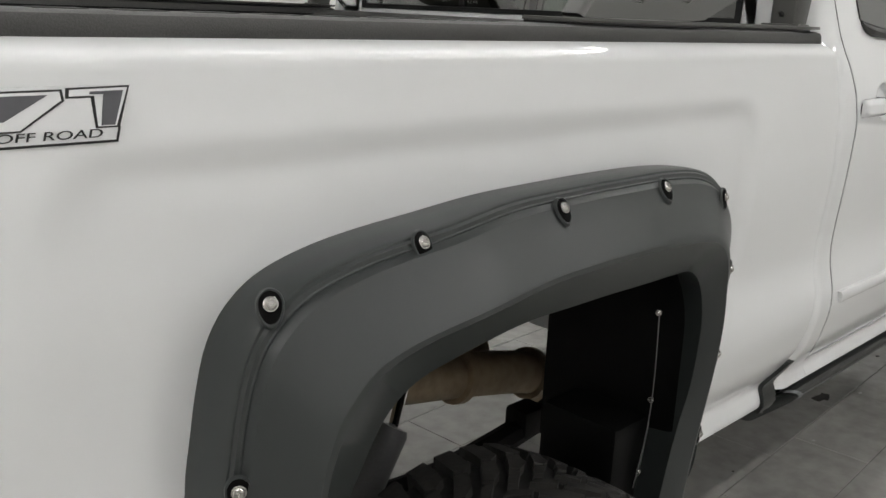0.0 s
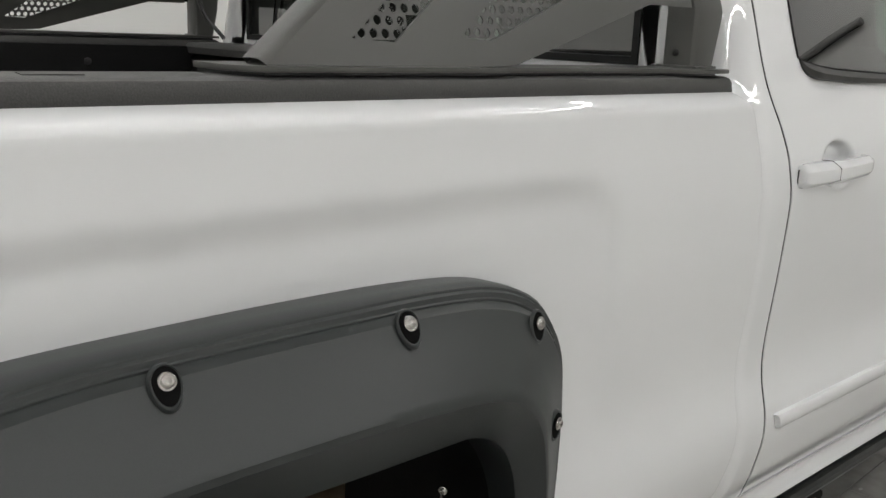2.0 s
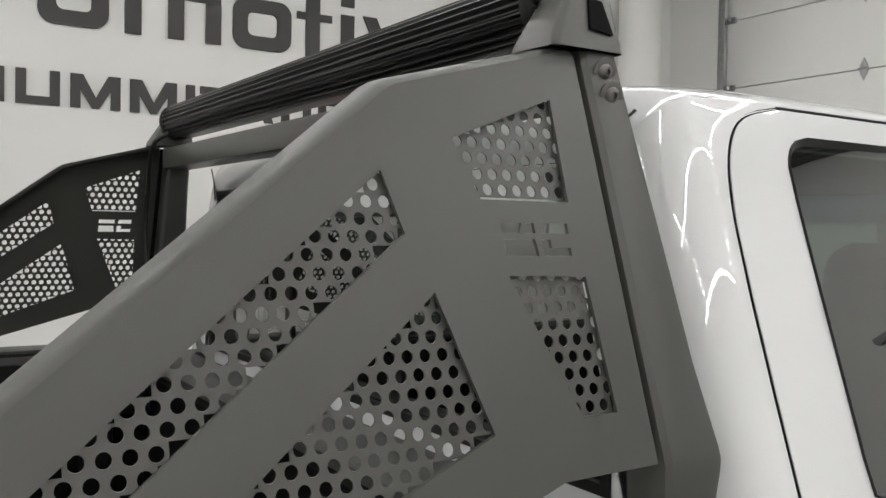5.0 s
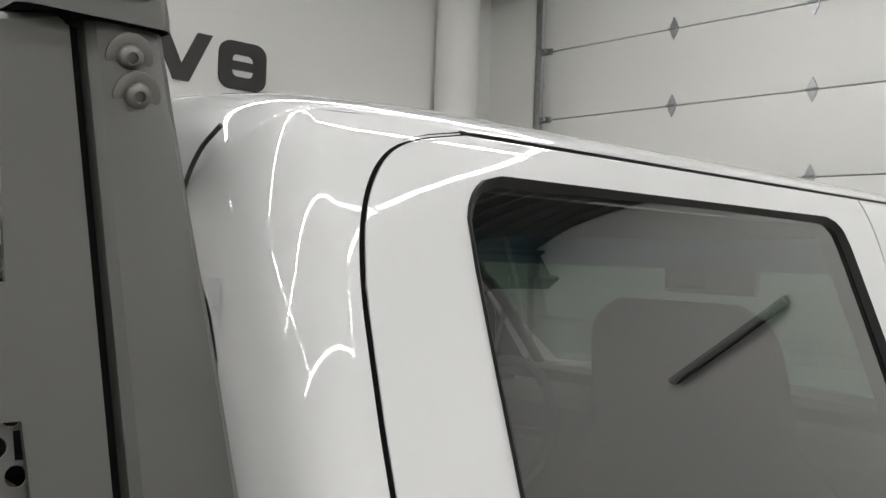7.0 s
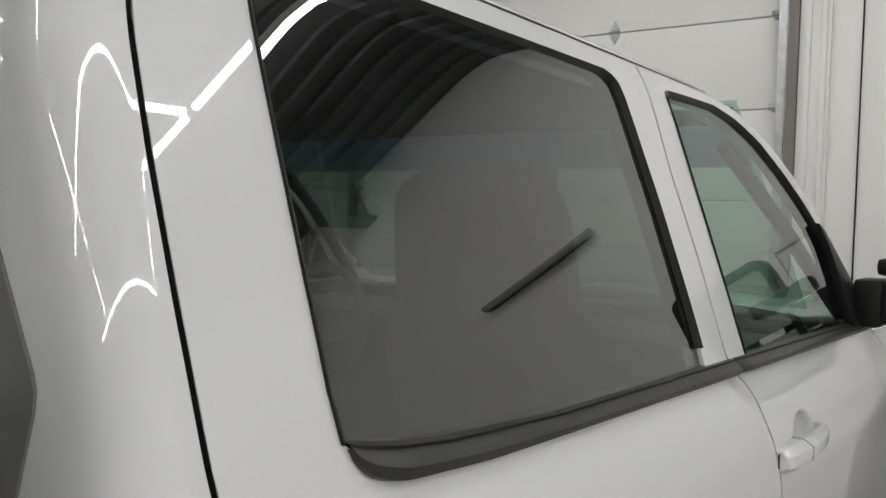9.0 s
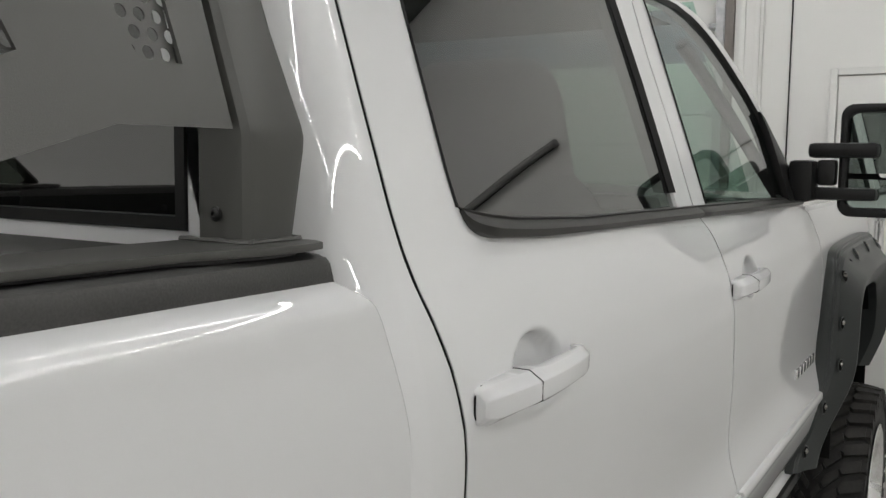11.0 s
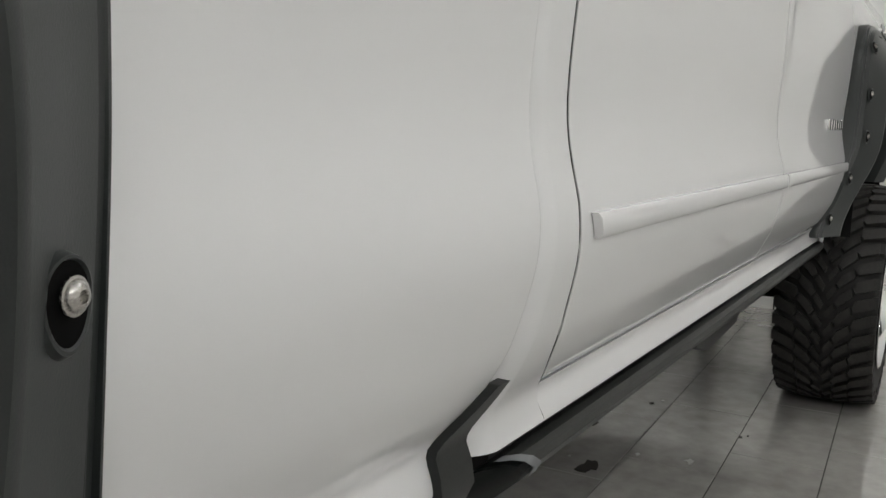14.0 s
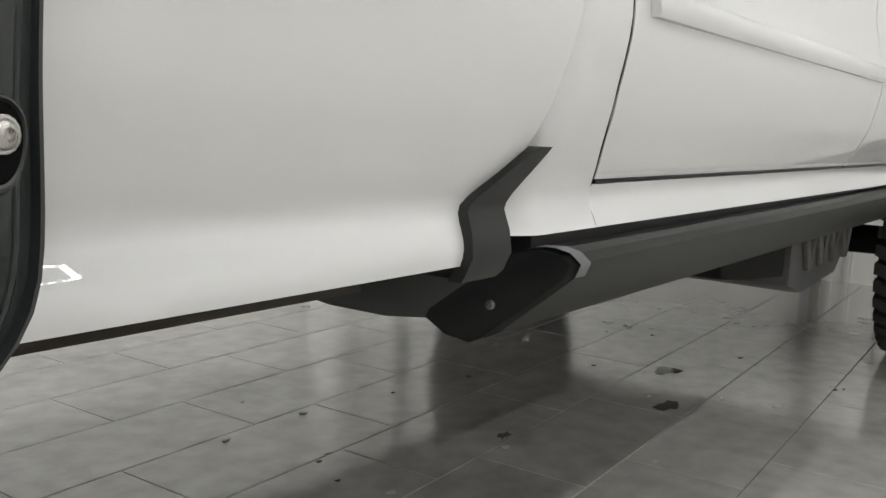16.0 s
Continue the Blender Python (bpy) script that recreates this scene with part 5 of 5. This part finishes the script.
# ---------------------------------------------------------------- badge, name plate
def badge_place(u, v, lift):
    """The badge's drawing laid on the bed side."""
    z = 1.396 + (v - 1.4208) * 1.247
    x = -0.892 + (u - (v - 1.4208) + 0.9245) * 0.93 + 0.33 * (z - 1.396)
    return (x, bed_y(x, z) - lift, z)


badge = part("badge", Shape().prism([(-1.0650, 1.4223), (-0.9240, 1.4223), (-0.8860, 1.4628), (-1.0400, 1.4628)], 0, 0.001, lambda u, v, d: badge_place(u, v, 0.0008 + d)), WHITE, truck, "two-line off-road badge in greys with black edges")
bput = lambda k: (lambda u, v, d: badge_place(u, v, 0.0022 + 0.0007 * k + d))
for k, mat, poly in (
        (0, BLACK, [(-0.9380, 1.4317), (-0.9135, 1.4317), (-0.8830, 1.4625), (-0.9480, 1.4615), (-0.9530, 1.4541), (-0.9280, 1.4541)]),
        (1, WHITE, [(-0.9350, 1.4331), (-0.9160, 1.4331), (-0.8865, 1.4611), (-0.9455, 1.4601), (-0.9490, 1.4555), (-0.9240, 1.4555)]),
        (2, BADGE, [(-0.9315, 1.4338), (-0.9175, 1.4338), (-0.8925, 1.4590), (-0.9265, 1.4587), (-0.9285, 1.4566), (-0.9145, 1.4566)]),
        (0, BLACK, [(-1.0700, 1.4317), (-1.0100, 1.4317), (-0.9550, 1.4524), (-0.9520, 1.4607), (-1.0600, 1.4601)]),
        (1, WHITE, [(-1.0700, 1.4331), (-1.0100, 1.4331), (-0.9580, 1.4530), (-0.9555, 1.4593), (-1.0600, 1.4587)]),
        (2, BADGE, [(-1.0700, 1.4397), (-1.0200, 1.4397), (-0.9680, 1.4572), (-1.0500, 1.4569)]),
        (0, BLACK, [(-1.0650, 1.4208), (-0.9245, 1.4208), (-0.9230, 1.4226), (-1.0650, 1.4226)]),
        (0, BLACK, [(-0.9250, 1.4208), (-0.9225, 1.4208), (-0.9120, 1.4321), (-0.9145, 1.4321)])):
    part("badge_shape", Shape().prism(poly, 0, 0.0006, bput(k)), mat, badge)


def lettering(text, size, place, rot, mat, owner, label, depth=0.0004):
    cu = bpy.data.curves.new("lettering", "FONT")
    cu.body, cu.size, cu.extrude = text, size, depth
    cu.align_x = "LEFT"
    cu.materials.append(mat)
    tmp = new("lettering", cu)
    me = bpy.data.meshes.new_from_object(tmp.evaluated_get(bpy.context.evaluated_depsgraph_get()))
    bpy.data.objects.remove(tmp)
    ob = new("lettering", me)
    me.transform(Matrix(((1.75, 0.25, 0, 0), (0, 1, 0, 0), (0, 0, 1, 0), (0, 0, 0, 1))))
    me.transform(Matrix.Translation(place) @ Euler(rot).to_matrix().to_4x4())
    hang(ob, owner)
    return tagged(ob, label)


lettering("OFF ROAD", 0.0112, (-1.0005, bed_y(-0.95, 1.404) - 0.0036, 1.4015), (radians(90), 0, 0), BLACK, badge, "black block letters")
s = Shape()
plate = part("name_plate", Shape().box(2.70, 2.702, side_y(1.02) - 0.002, side_y(1.02), 1.012, 1.030), CHROME, fdoor, "small chrome name plate")
x = 2.700
for wdt in (0.050, 0.050, 0.050, 0.050, 0.045, 0.045):
    part("plate_bar", Shape().box(x, x + wdt - 0.010, side_y(1.02) - 0.007, side_y(1.02) + 0.001, 1.004, 1.034), CHROME, plate, bevel=0.003)
    x += wdt


# ---------------------------------------------------------------- towing mirrors
def towing_mirror(far):
    m = (lambda s: s.mirrored()) if far else (lambda s: s)
    s = Shape().prism([(2.595, 1.742), (2.63, 1.728), (2.88, 1.508), (2.655, 1.500), (2.645, 1.62), (2.63, 1.69)], 0.0, 0.02, lambda u, v, d: (u, side_y(v) - 0.012 + d, v))
    t = part("towing_mirror", m(s), TRIM, fdoor, "black extending towing mirror", bevel=0.003)
    part("mirror_foot", m(Shape().box(2.72, 2.84, -0.005, 0.06, 1.500, 1.615)), TRIM, t, bevel=0.015)
    part("mirror_arm", m(Shape().box(2.775, 2.84, -0.16, 0.02, 1.622, 1.664)), TRIM, t, bevel=0.015)
    part("mirror_arm", m(Shape().box(2.775, 2.84, -0.16, 0.05, 1.505, 1.540)), TRIM, t, bevel=0.012)
    part("arm_joint", m(Shape().box(2.78, 2.835, -0.055, -0.006, 1.545, 1.617)), TRIM, t, bevel=0.01)
    rows = []
    outline = []
    for cx, cz, a0 in ((-0.275, 1.735, 90), (-0.095, 1.735, 0), (-0.095, 1.495, -90), (-0.275, 1.495, -180)):
        outline += [(cx + 0.035 * math.cos(radians(a0 + 90 - k * 15)), cz + 0.035 * math.sin(radians(a0 + 90 - k * 15))) for k in range(7)]
    mid = (-0.185, 1.615)
    for d, k in ((0.012, 0.84), (0.0, 0.86), (-0.004, 0.93), (0.0, 1.0), (0.05, 1.0), (0.10, 0.92), (0.135, 0.7), (0.145, 0.3)):
        rows.append([(2.80 + d, mid[0] + (y - mid[0]) * k, mid[1] + (z - mid[1]) * k) for y, z in outline])
    head = Shape().grid(rows, loop=True)
    h = part("mirror_head", m(head), TRIM, t, "black mirror housing", angle=40)
    g = Shape().prism([(y0, z0) for y0, z0 in ((-0.285, 1.580), (-0.085, 1.580), (-0.085, 1.745), (-0.285, 1.745))], 2.8085, 2.812, lambda u, v, d: (d + 0.05 * (u + 0.18), u, v))
    part("mirror_glass", m(g), MIRROR, h, "large flat mirror pane")
    g = Shape().prism([(y0, z0) for y0, z0 in ((-0.285, 1.486), (-0.085, 1.486), (-0.085, 1.564), (-0.285, 1.564))], 2.8085, 2.812, lambda u, v, d: (d + 0.05 * (u + 0.18), u, v))
    part("mirror_glass", m(g), MIRROR, h, "small lower mirror pane")


towing_mirror(False)
towing_mirror(True)


# ---------------------------------------------------------------- sport bar in the bed
LEAN0, LEAN = 0.076, 0.33


def lean_y(z):
    return LEAN0 + LEAN * (z - 1.6)


def inside(poly, x, y):
    hit = False
    for (x0, y0), (x1, y1) in zip(poly, poly[1:] + poly[:1]):
        if (y0 > y) != (y1 > y) and x < x0 + (y - y0) * (x1 - x0) / (y1 - y0):
            hit = not hit
    return hit


def pierced_plate(outer, holes, put, thick):
    """A sheet with cut-outs, as a Shape."""
    bm = bmesh.new()
    edges = []
    for loop in [outer] + holes:
        vs = [bm.verts.new((u, v, 0)) for u, v in loop]
        edges += [bm.edges.new((a, b)) for a, b in zip(vs, vs[1:] + vs[:1])]
    bmesh.ops.triangle_fill(bm, edges=edges, use_beauty=True)
    bm.verts.index_update()
    s = Shape()
    n = len(bm.verts)
    s.v = [put(v.co.x, v.co.y, 0) for v in bm.verts] + [put(v.co.x, v.co.y, thick) for v in bm.verts]
    for f in bm.faces:
        ids = [v.index for v in f.verts]
        s.f += [tuple(ids), tuple(n + i for i in reversed(ids))]
    for e in bm.edges:
        if len(e.link_faces) == 1:
            a, b = (v.index for v in e.verts)
            s.f.append((a, b, n + b, n + a))
    bm.free()
    return s


def punched_sheet(poly, put, pitch=0.0164, r=0.0053, thick=0.0018, grow=0.008):
    """A sheet full of round holes in staggered rows, wherever the outline poly (a little grown) lies."""
    cx, cz = sum(p[0] for p in poly) / len(poly), sum(p[1] for p in poly) / len(poly)
    big = []
    for x, z in poly:
        d = math.hypot(x - cx, z - cz)
        big.append((x + (x - cx) / d * grow, z + (z - cz) / d * grow))
    s = Shape()
    h = pitch * 0.866
    # directions that meet the corners of each hole's cell
    turn = math.atan2(h, pitch)
    ways = [q + d for q in (0, math.pi) for d in (0, turn / 2, turn, (turn + math.pi / 2) / 2, math.pi / 2, math.pi - (turn + math.pi / 2) / 2, math.pi - turn, math.pi - turn / 2)]
    z, row = min(p[1] for p in big), 0
    while z < max(p[1] for p in big):
        x = min(p[0] for p in big) + (pitch / 2 if row % 2 else 0)
        while x < max(p[0] for p in big):
            if inside(big, x, z):
                sq = []
                for a in ways:
                    c, sn = math.cos(a), math.sin(a)
                    q = max(abs(c) / (pitch / 2), abs(sn) / (h / 2))
                    sq.append((x + c / q, z + sn / q))
                ring = [(x + r * math.cos(a), z + r * math.sin(a)) for a in ways]
                s.grid([[put(*p, 0) for p in sq], [put(*p, 0) for p in ring], [put(*p, thick) for p in ring], [put(*p, thick) for p in sq]], loop=True)
            x += pitch
        z += h
        row += 1
    return s


bar = thing("sport_bar", (0.3, YC, 1.522), "satin black sport bar with punched side plates", "sport bar")
CUTS = [[(-0.027, 1.554), (0.031, 1.551), (0.396, 1.818), (0.382, 1.870)],
        [(0.130, 1.559), (0.179, 1.556), (0.452, 1.658), (0.416, 1.771)],
        [(0.494, 1.783), (0.581, 1.781), (0.587, 1.663), (0.547, 1.663)],
        [(0.459, 1.902), (0.580, 1.948), (0.578, 1.849), (0.478, 1.849)]]
SLOTS = [[(0.495, 1.820), (0.532, 1.820), (0.532, 1.829), (0.495, 1.829)], [(0.495, 1.800), (0.532, 1.800), (0.530, 1.8145), (0.495, 1.8145)],
         [(0.539, 1.820), (0.571, 1.820), (0.571, 1.829), (0.541, 1.829)], [(0.537, 1.800), (0.570, 1.800), (0.570, 1.807), (0.548, 1.807), (0.548, 1.8145), (0.537, 1.8145)]]
PLATE = [(-0.135, 1.5255), (0.165, 1.5255), (0.218, 1.5285), (0.515, 1.615), (0.623, 1.616), (0.623, 1.998), (0.617, 2.003), (0.408, 1.946), (0.396, 1.939)]
pput = lambda u, v, d: (u, lean_y(v) + d, v)


def bar_side(far):
    m = (lambda s: s.mirrored()) if far else (lambda s: s)
    pl = part("side_plate", m(pierced_plate(PLATE, CUTS + SLOTS, pput, 0.004)), RACK, bar, "satin black steel side plate", angle=30)
    # folded edge along the slope and the top
    edge = [(-0.135, 1.5255), (0.396, 1.939), (0.408, 1.946), (0.617, 2.003)]
    fold = Shape()
    rows = []
    for d, o in ((0.0, 0.0), (0.004, -0.0035), (0.012, -0.006), (0.040, -0.006), (0.040, 0.0), (0.004, 0.002)):
        rows.append([pput(x - o * -0.6, z - o, d) for x, z in edge])
    fold.grid(rows)
    part("folded_edge", m(fold), RACK, pl, angle=50)
    for c in CUTS:
        tagged(part("punched_sheet", m(punched_sheet(c, lambda u, v, d: pput(u, v, d + 0.0065))), RACK, pl, "black punched steel sheet", angle=40), kind="stuff")
    # post: leaning above, upright below the kink
    rows = []
    for z in (1.525, 1.60, 1.612, 1.622, 1.70, 1.80, 1.90, 2.004):
        y = lean_y(max(z, 1.614)) - 0.006
        x0 = 0.6305
        x1 = 0.708 - 0.012 * smoothstep((z - 1.612) / 0.12) - 0.013 * smoothstep((z - 1.72) / 0.3) - 0.016 * smoothstep((1.612 - z) / 0.09)
        r = 0.014
        ring = []
        for cx, cyy, a0 in ((x1 - r, y + r, -90), (x1 - r, y + 0.062 - r, 0), (x0 + r, y + 0.062 - r, 90), (x0 + r, y + r, 180)):
            ring += [(cx + r * math.cos(radians(a0 + k * 30)), cyy + r * math.sin(radians(a0 + k * 30)), z) for k in range(4)]
        rows.append(ring)
    post = Shape().grid(rows, loop=True)
    n = 16
    post.f += [tuple(range(n)), tuple(range(n * 7, n * 8))]
    po = part("post", m(post), RACK, bar, "satin black bent steel post", angle=28)
    # black strip puts the shade into the groove between plate and post
    part("weld_groove", m(Shape().grid([[pput(0.6225, z, 0.004), pput(0.634, z, 0.010)] for z in (1.62, 1.8, 2.0)])), GAPFILL, po)
    if not far:
        for x, z in ((0.655, 1.984), (0.657, 1.960)):
            screw("bolt", po, (x, lean_y(z) - 0.0065, z), 0.0085, (0, -0.958, -0.287), label="dull steel button bolt on a washer", washer=1.75, mat=DULL)
        screw("bolt", po, (0.6300, 0.108, 1.548), 0.005, (-1, -0.05, 0), mat=BLACK, label="black bolt")
    # base plate with a step in its outer edge
    base = [(-0.165, 0.085), (-0.155, 0.064), (-0.135, 0.050), (0.19, 0.046), (0.22, 0.058), (0.45, 0.060), (0.56, 0.058), (0.60, 0.046), (0.66, 0.040), (0.690, 0.046), (0.700, 0.062), (0.700, 0.150), (-0.165, 0.150)]
    part("base_plate", m(Shape().prism(base, 1.5185, 1.5250, lambda u, v, d: (u, v, d))), RACK, bar, "black steel base plate on the rail", bevel=0.0015)
    part("base_pad", m(Shape().prism([(x * 0.97, y + 0.012 if y < 0.14 else y) for x, y in base], 1.5148, 1.5184, lambda u, v, d: (u, v, d))), BLACK, bar, "black rubber pad")
    weld = [(x, y, 1.526) for x, y in ((0.630, 0.150), (0.629, 0.078), (0.640, 0.073), (0.690, 0.074), (0.693, 0.09))]
    part("weld_bead", m(Shape().tube(spline(weld, 7), [0.0026 + 0.0006 * math.sin(2.1 * k) for k in range(29)], 7)), RACK, po)
    # lamp bracket on top of the post
    t0, t1 = (0.585, 0.676, 2.012), (0.612, 0.664, 2.078)
    rows = []
    for z, x0, x1, y0, y1 in ((2.0045, 0.590, 0.684, 0.196, 0.268), (2.014, 0.592, 0.684, 0.198, 0.264), (2.062, 0.620, 0.682, 0.214, 0.258), (2.072, 0.626, 0.680, 0.218, 0.254)):
        rows.append([(x0 + 0.006, y0, z), (x1 - 0.006, y0, z), (x1, y0 + 0.006, z), (x1, y1, z), (x0, y1, z), (x0, y0 + 0.006, z)])
    br = Shape().grid(rows, loop=True)
    br.f.append(tuple(range(18, 24)))
    b = part("lamp_bracket", m(br), RACK, bar, "black lamp bracket with a square hole", bevel=0.002, angle=40)
    # black slab on the bracket's face stands in for the hole's dark inside
    wn = Shape().prism([(0.638, 2.026), (0.668, 2.022), (0.663, 2.058), (0.645, 2.060)], 0.0, 0.004, lambda u, v, d: (u, 0.1985 + 0.35 * (v - 2.02) - 0.002 + d, v))
    part("bracket_hole", m(wn), GAPFILL, b)


bar_side(False)
bar_side(True)
y0, y1 = lean_y(1.985) + 0.058, 2 * YC - lean_y(1.985) - 0.058
part("cross_tube", Shape().box(0.612, 0.680, y0, y1, 1.950, 1.998), RACK, bar, "black steel cross tube", bevel=0.008)

# LED light bar with cooling ribs
lb = thing("light_bar", (0.64, YC, 2.02), "black finned light bar on top of the sport bar, switched off", "light bar")
cx, cz = 0.648, 2.062
ya, yb = 0.275, 2 * YC - 0.275
prof = []
nf = 13
for i in range(nf * 2 + 1):
    a = radians(70 + 190 * i / (nf * 2))
    r = 0.041 if i % 2 else 0.0345
    prof += [(cx + r * math.cos(a - 0.02), cz + r * math.sin(a - 0.02)), (cx + r * math.cos(a + 0.02), cz + r * math.sin(a + 0.02))]
prof += [(cx + 0.030, cz - 0.036), (cx + 0.030, cz + 0.036)]
part("lamp_body", Shape().grid([[(x, y, z) for x, z in prof] for y in (ya, yb)], loop=True), BLACK, lb, "black ribbed aluminium body", angle=20)
part("lamp_lens", Shape().box(cx + 0.0305, cx + 0.036, ya + 0.01, yb - 0.01, cz - 0.032, cz + 0.032), CLEAR, lb, "clear lamp lens", bevel=0.003)
for ye, sg in ((ya, -1), (yb, 1)):
    cap = Shape()
    ring = [(cx + 0.044 * math.cos(radians(a)), cz + 0.042 * math.sin(radians(a))) for a in range(40, 321, 14)]
    cap.prism(ring, ye, ye + sg * 0.014, lambda u, v, d: (u, d, v))
    e = part("end_plate", cap, TRIM, lb, "black end plate", bevel=0.003)
    s = Shape()
    for i in range(7):
        z = cz - 0.026 + i * 0.0085
        w = math.sqrt(max(0.0001, 0.036 ** 2 - (z - cz) ** 2))
        s.box(cx - w, cx + w * 0.75, min(ye + sg * 0.0141, ye + sg * 0.019), max(ye + sg * 0.0141, ye + sg * 0.019), z, z + 0.003)
    part("end_ribs", s, BLACK, e)
    part("mount", Shape().box(cx - 0.012, cx + 0.012, min(ye + sg * 0.019, ye + sg * 0.03), max(ye + sg * 0.019, ye + sg * 0.03), 2.0045, cz + 0.01), RACK, lb, bevel=0.002)
part("cable", Shape().tube(spline([(cx - 0.03, yb - 0.02, cz - 0.03), (cx - 0.06, yb, 2.0), (cx - 0.05, yb + 0.08, 1.9), (0.60, yb + 0.10, 1.75), (0.62, yb + 0.07, 1.60), (0.66, yb + 0.02, 1.52)], 8), 0.006, 8), BLACK, lb, "black cable")

# ---------------------------------------------------------------- marks on the floor
random.seed(4)


def flake(x, y, r, mat, label):
    s = Shape()
    n = 15
    pts = []
    for j in range(n):
        a = 2 * math.pi * j / n
        q = r * random.uniform(0.35, 1.1)
        pts.append((x + q * 1.6 * math.cos(a), y + q * math.sin(a)))
    s.prism(pts, 0.0006, 0.003, lambda u, v, d: (u, v, d))
    return tagged(new("floor_debris", build_mesh("floor_debris", s, mat)), label, "debris", "bits of debris on the floor")


flake(2.39, 0.53, 0.045, DEBRIS, "dark dried mud flake on the floor tiles")
flake(2.72, 0.69, 0.035, PALE, "pale flake on the floor tiles")
flake(2.75, 0.66, 0.02, DEBRIS, "dark dried mud flake on the floor tiles")
flake(1.85, 0.74, 0.02, DEBRIS, "dark dried mud flake on the floor tiles")
flake(2.59, 0.29, 0.018, PALE, "pale flake on the floor tiles")
for i in range(26):
    flake(random.uniform(1.0, 3.3), random.uniform(0.1, 1.4), random.uniform(0.003, 0.009), random.choice((PALE, DEBRIS, PALE)), "tiny crumb on the floor tiles")

# ---------------------------------------------------------------- floor tiles
floor = tagged(new("floor"), "grey stone-look floor tiles in staggered rows", "floor", kind="structure")
TL, TW, GAP = 0.605, 0.274, 0.003
tile_mesh = build_mesh("tile", Shape().box(GAP / 2, TL - GAP / 2, GAP / 2, TW - GAP / 2, -0.0115, 0.0), TILE, bevel=0.0012)
for face in tile_mesh.polygons:
    face.use_smooth = False
LAY = Matrix.Translation((1.093, 1.224, 0)) @ Matrix.Rotation(0.05, 4, "Z")
rest = Shape()
count = 0
for j in range(-27, 16):
    off = (0.0, 0.39, 0.18, 0.57, 0.40)[j % 5]
    for i in range(-16, 10):
        x, y = i * TL + off, (j - 1) * TW
        m = LAY @ Matrix.Translation((x, y, random.uniform(-0.0004, 0.0)))
        c = m @ Vector((TL / 2, TW / 2, 0))
        if not (RX0 - 0.15 < c.x < RX1 + 0.12 and RY0 - 0.04 < c.y < RY1 + 0.04):
            continue
        if 0.0 < c.x < 4.6 and -0.9 < c.y < 3.6 and count < 300:
            t = new("tile", tile_mesh)
            t.matrix_basis = m
            t.parent = floor
            count += 1
        else:
            rest.box(0, 1, 0, 1, 0, 1)
            rest.v[-8:] = [tuple(m @ Vector((GAP / 2 + (TL - GAP) * a, GAP / 2 + (TW - GAP) * b, -0.0115 * (1 - k)))) for a in (0, 1) for b in (0, 1) for k in (0, 1)]
ob = part("far_tiles", rest, TILE, floor, "grey stone-look floor tiles")
tagged(ob, kind="stuff")
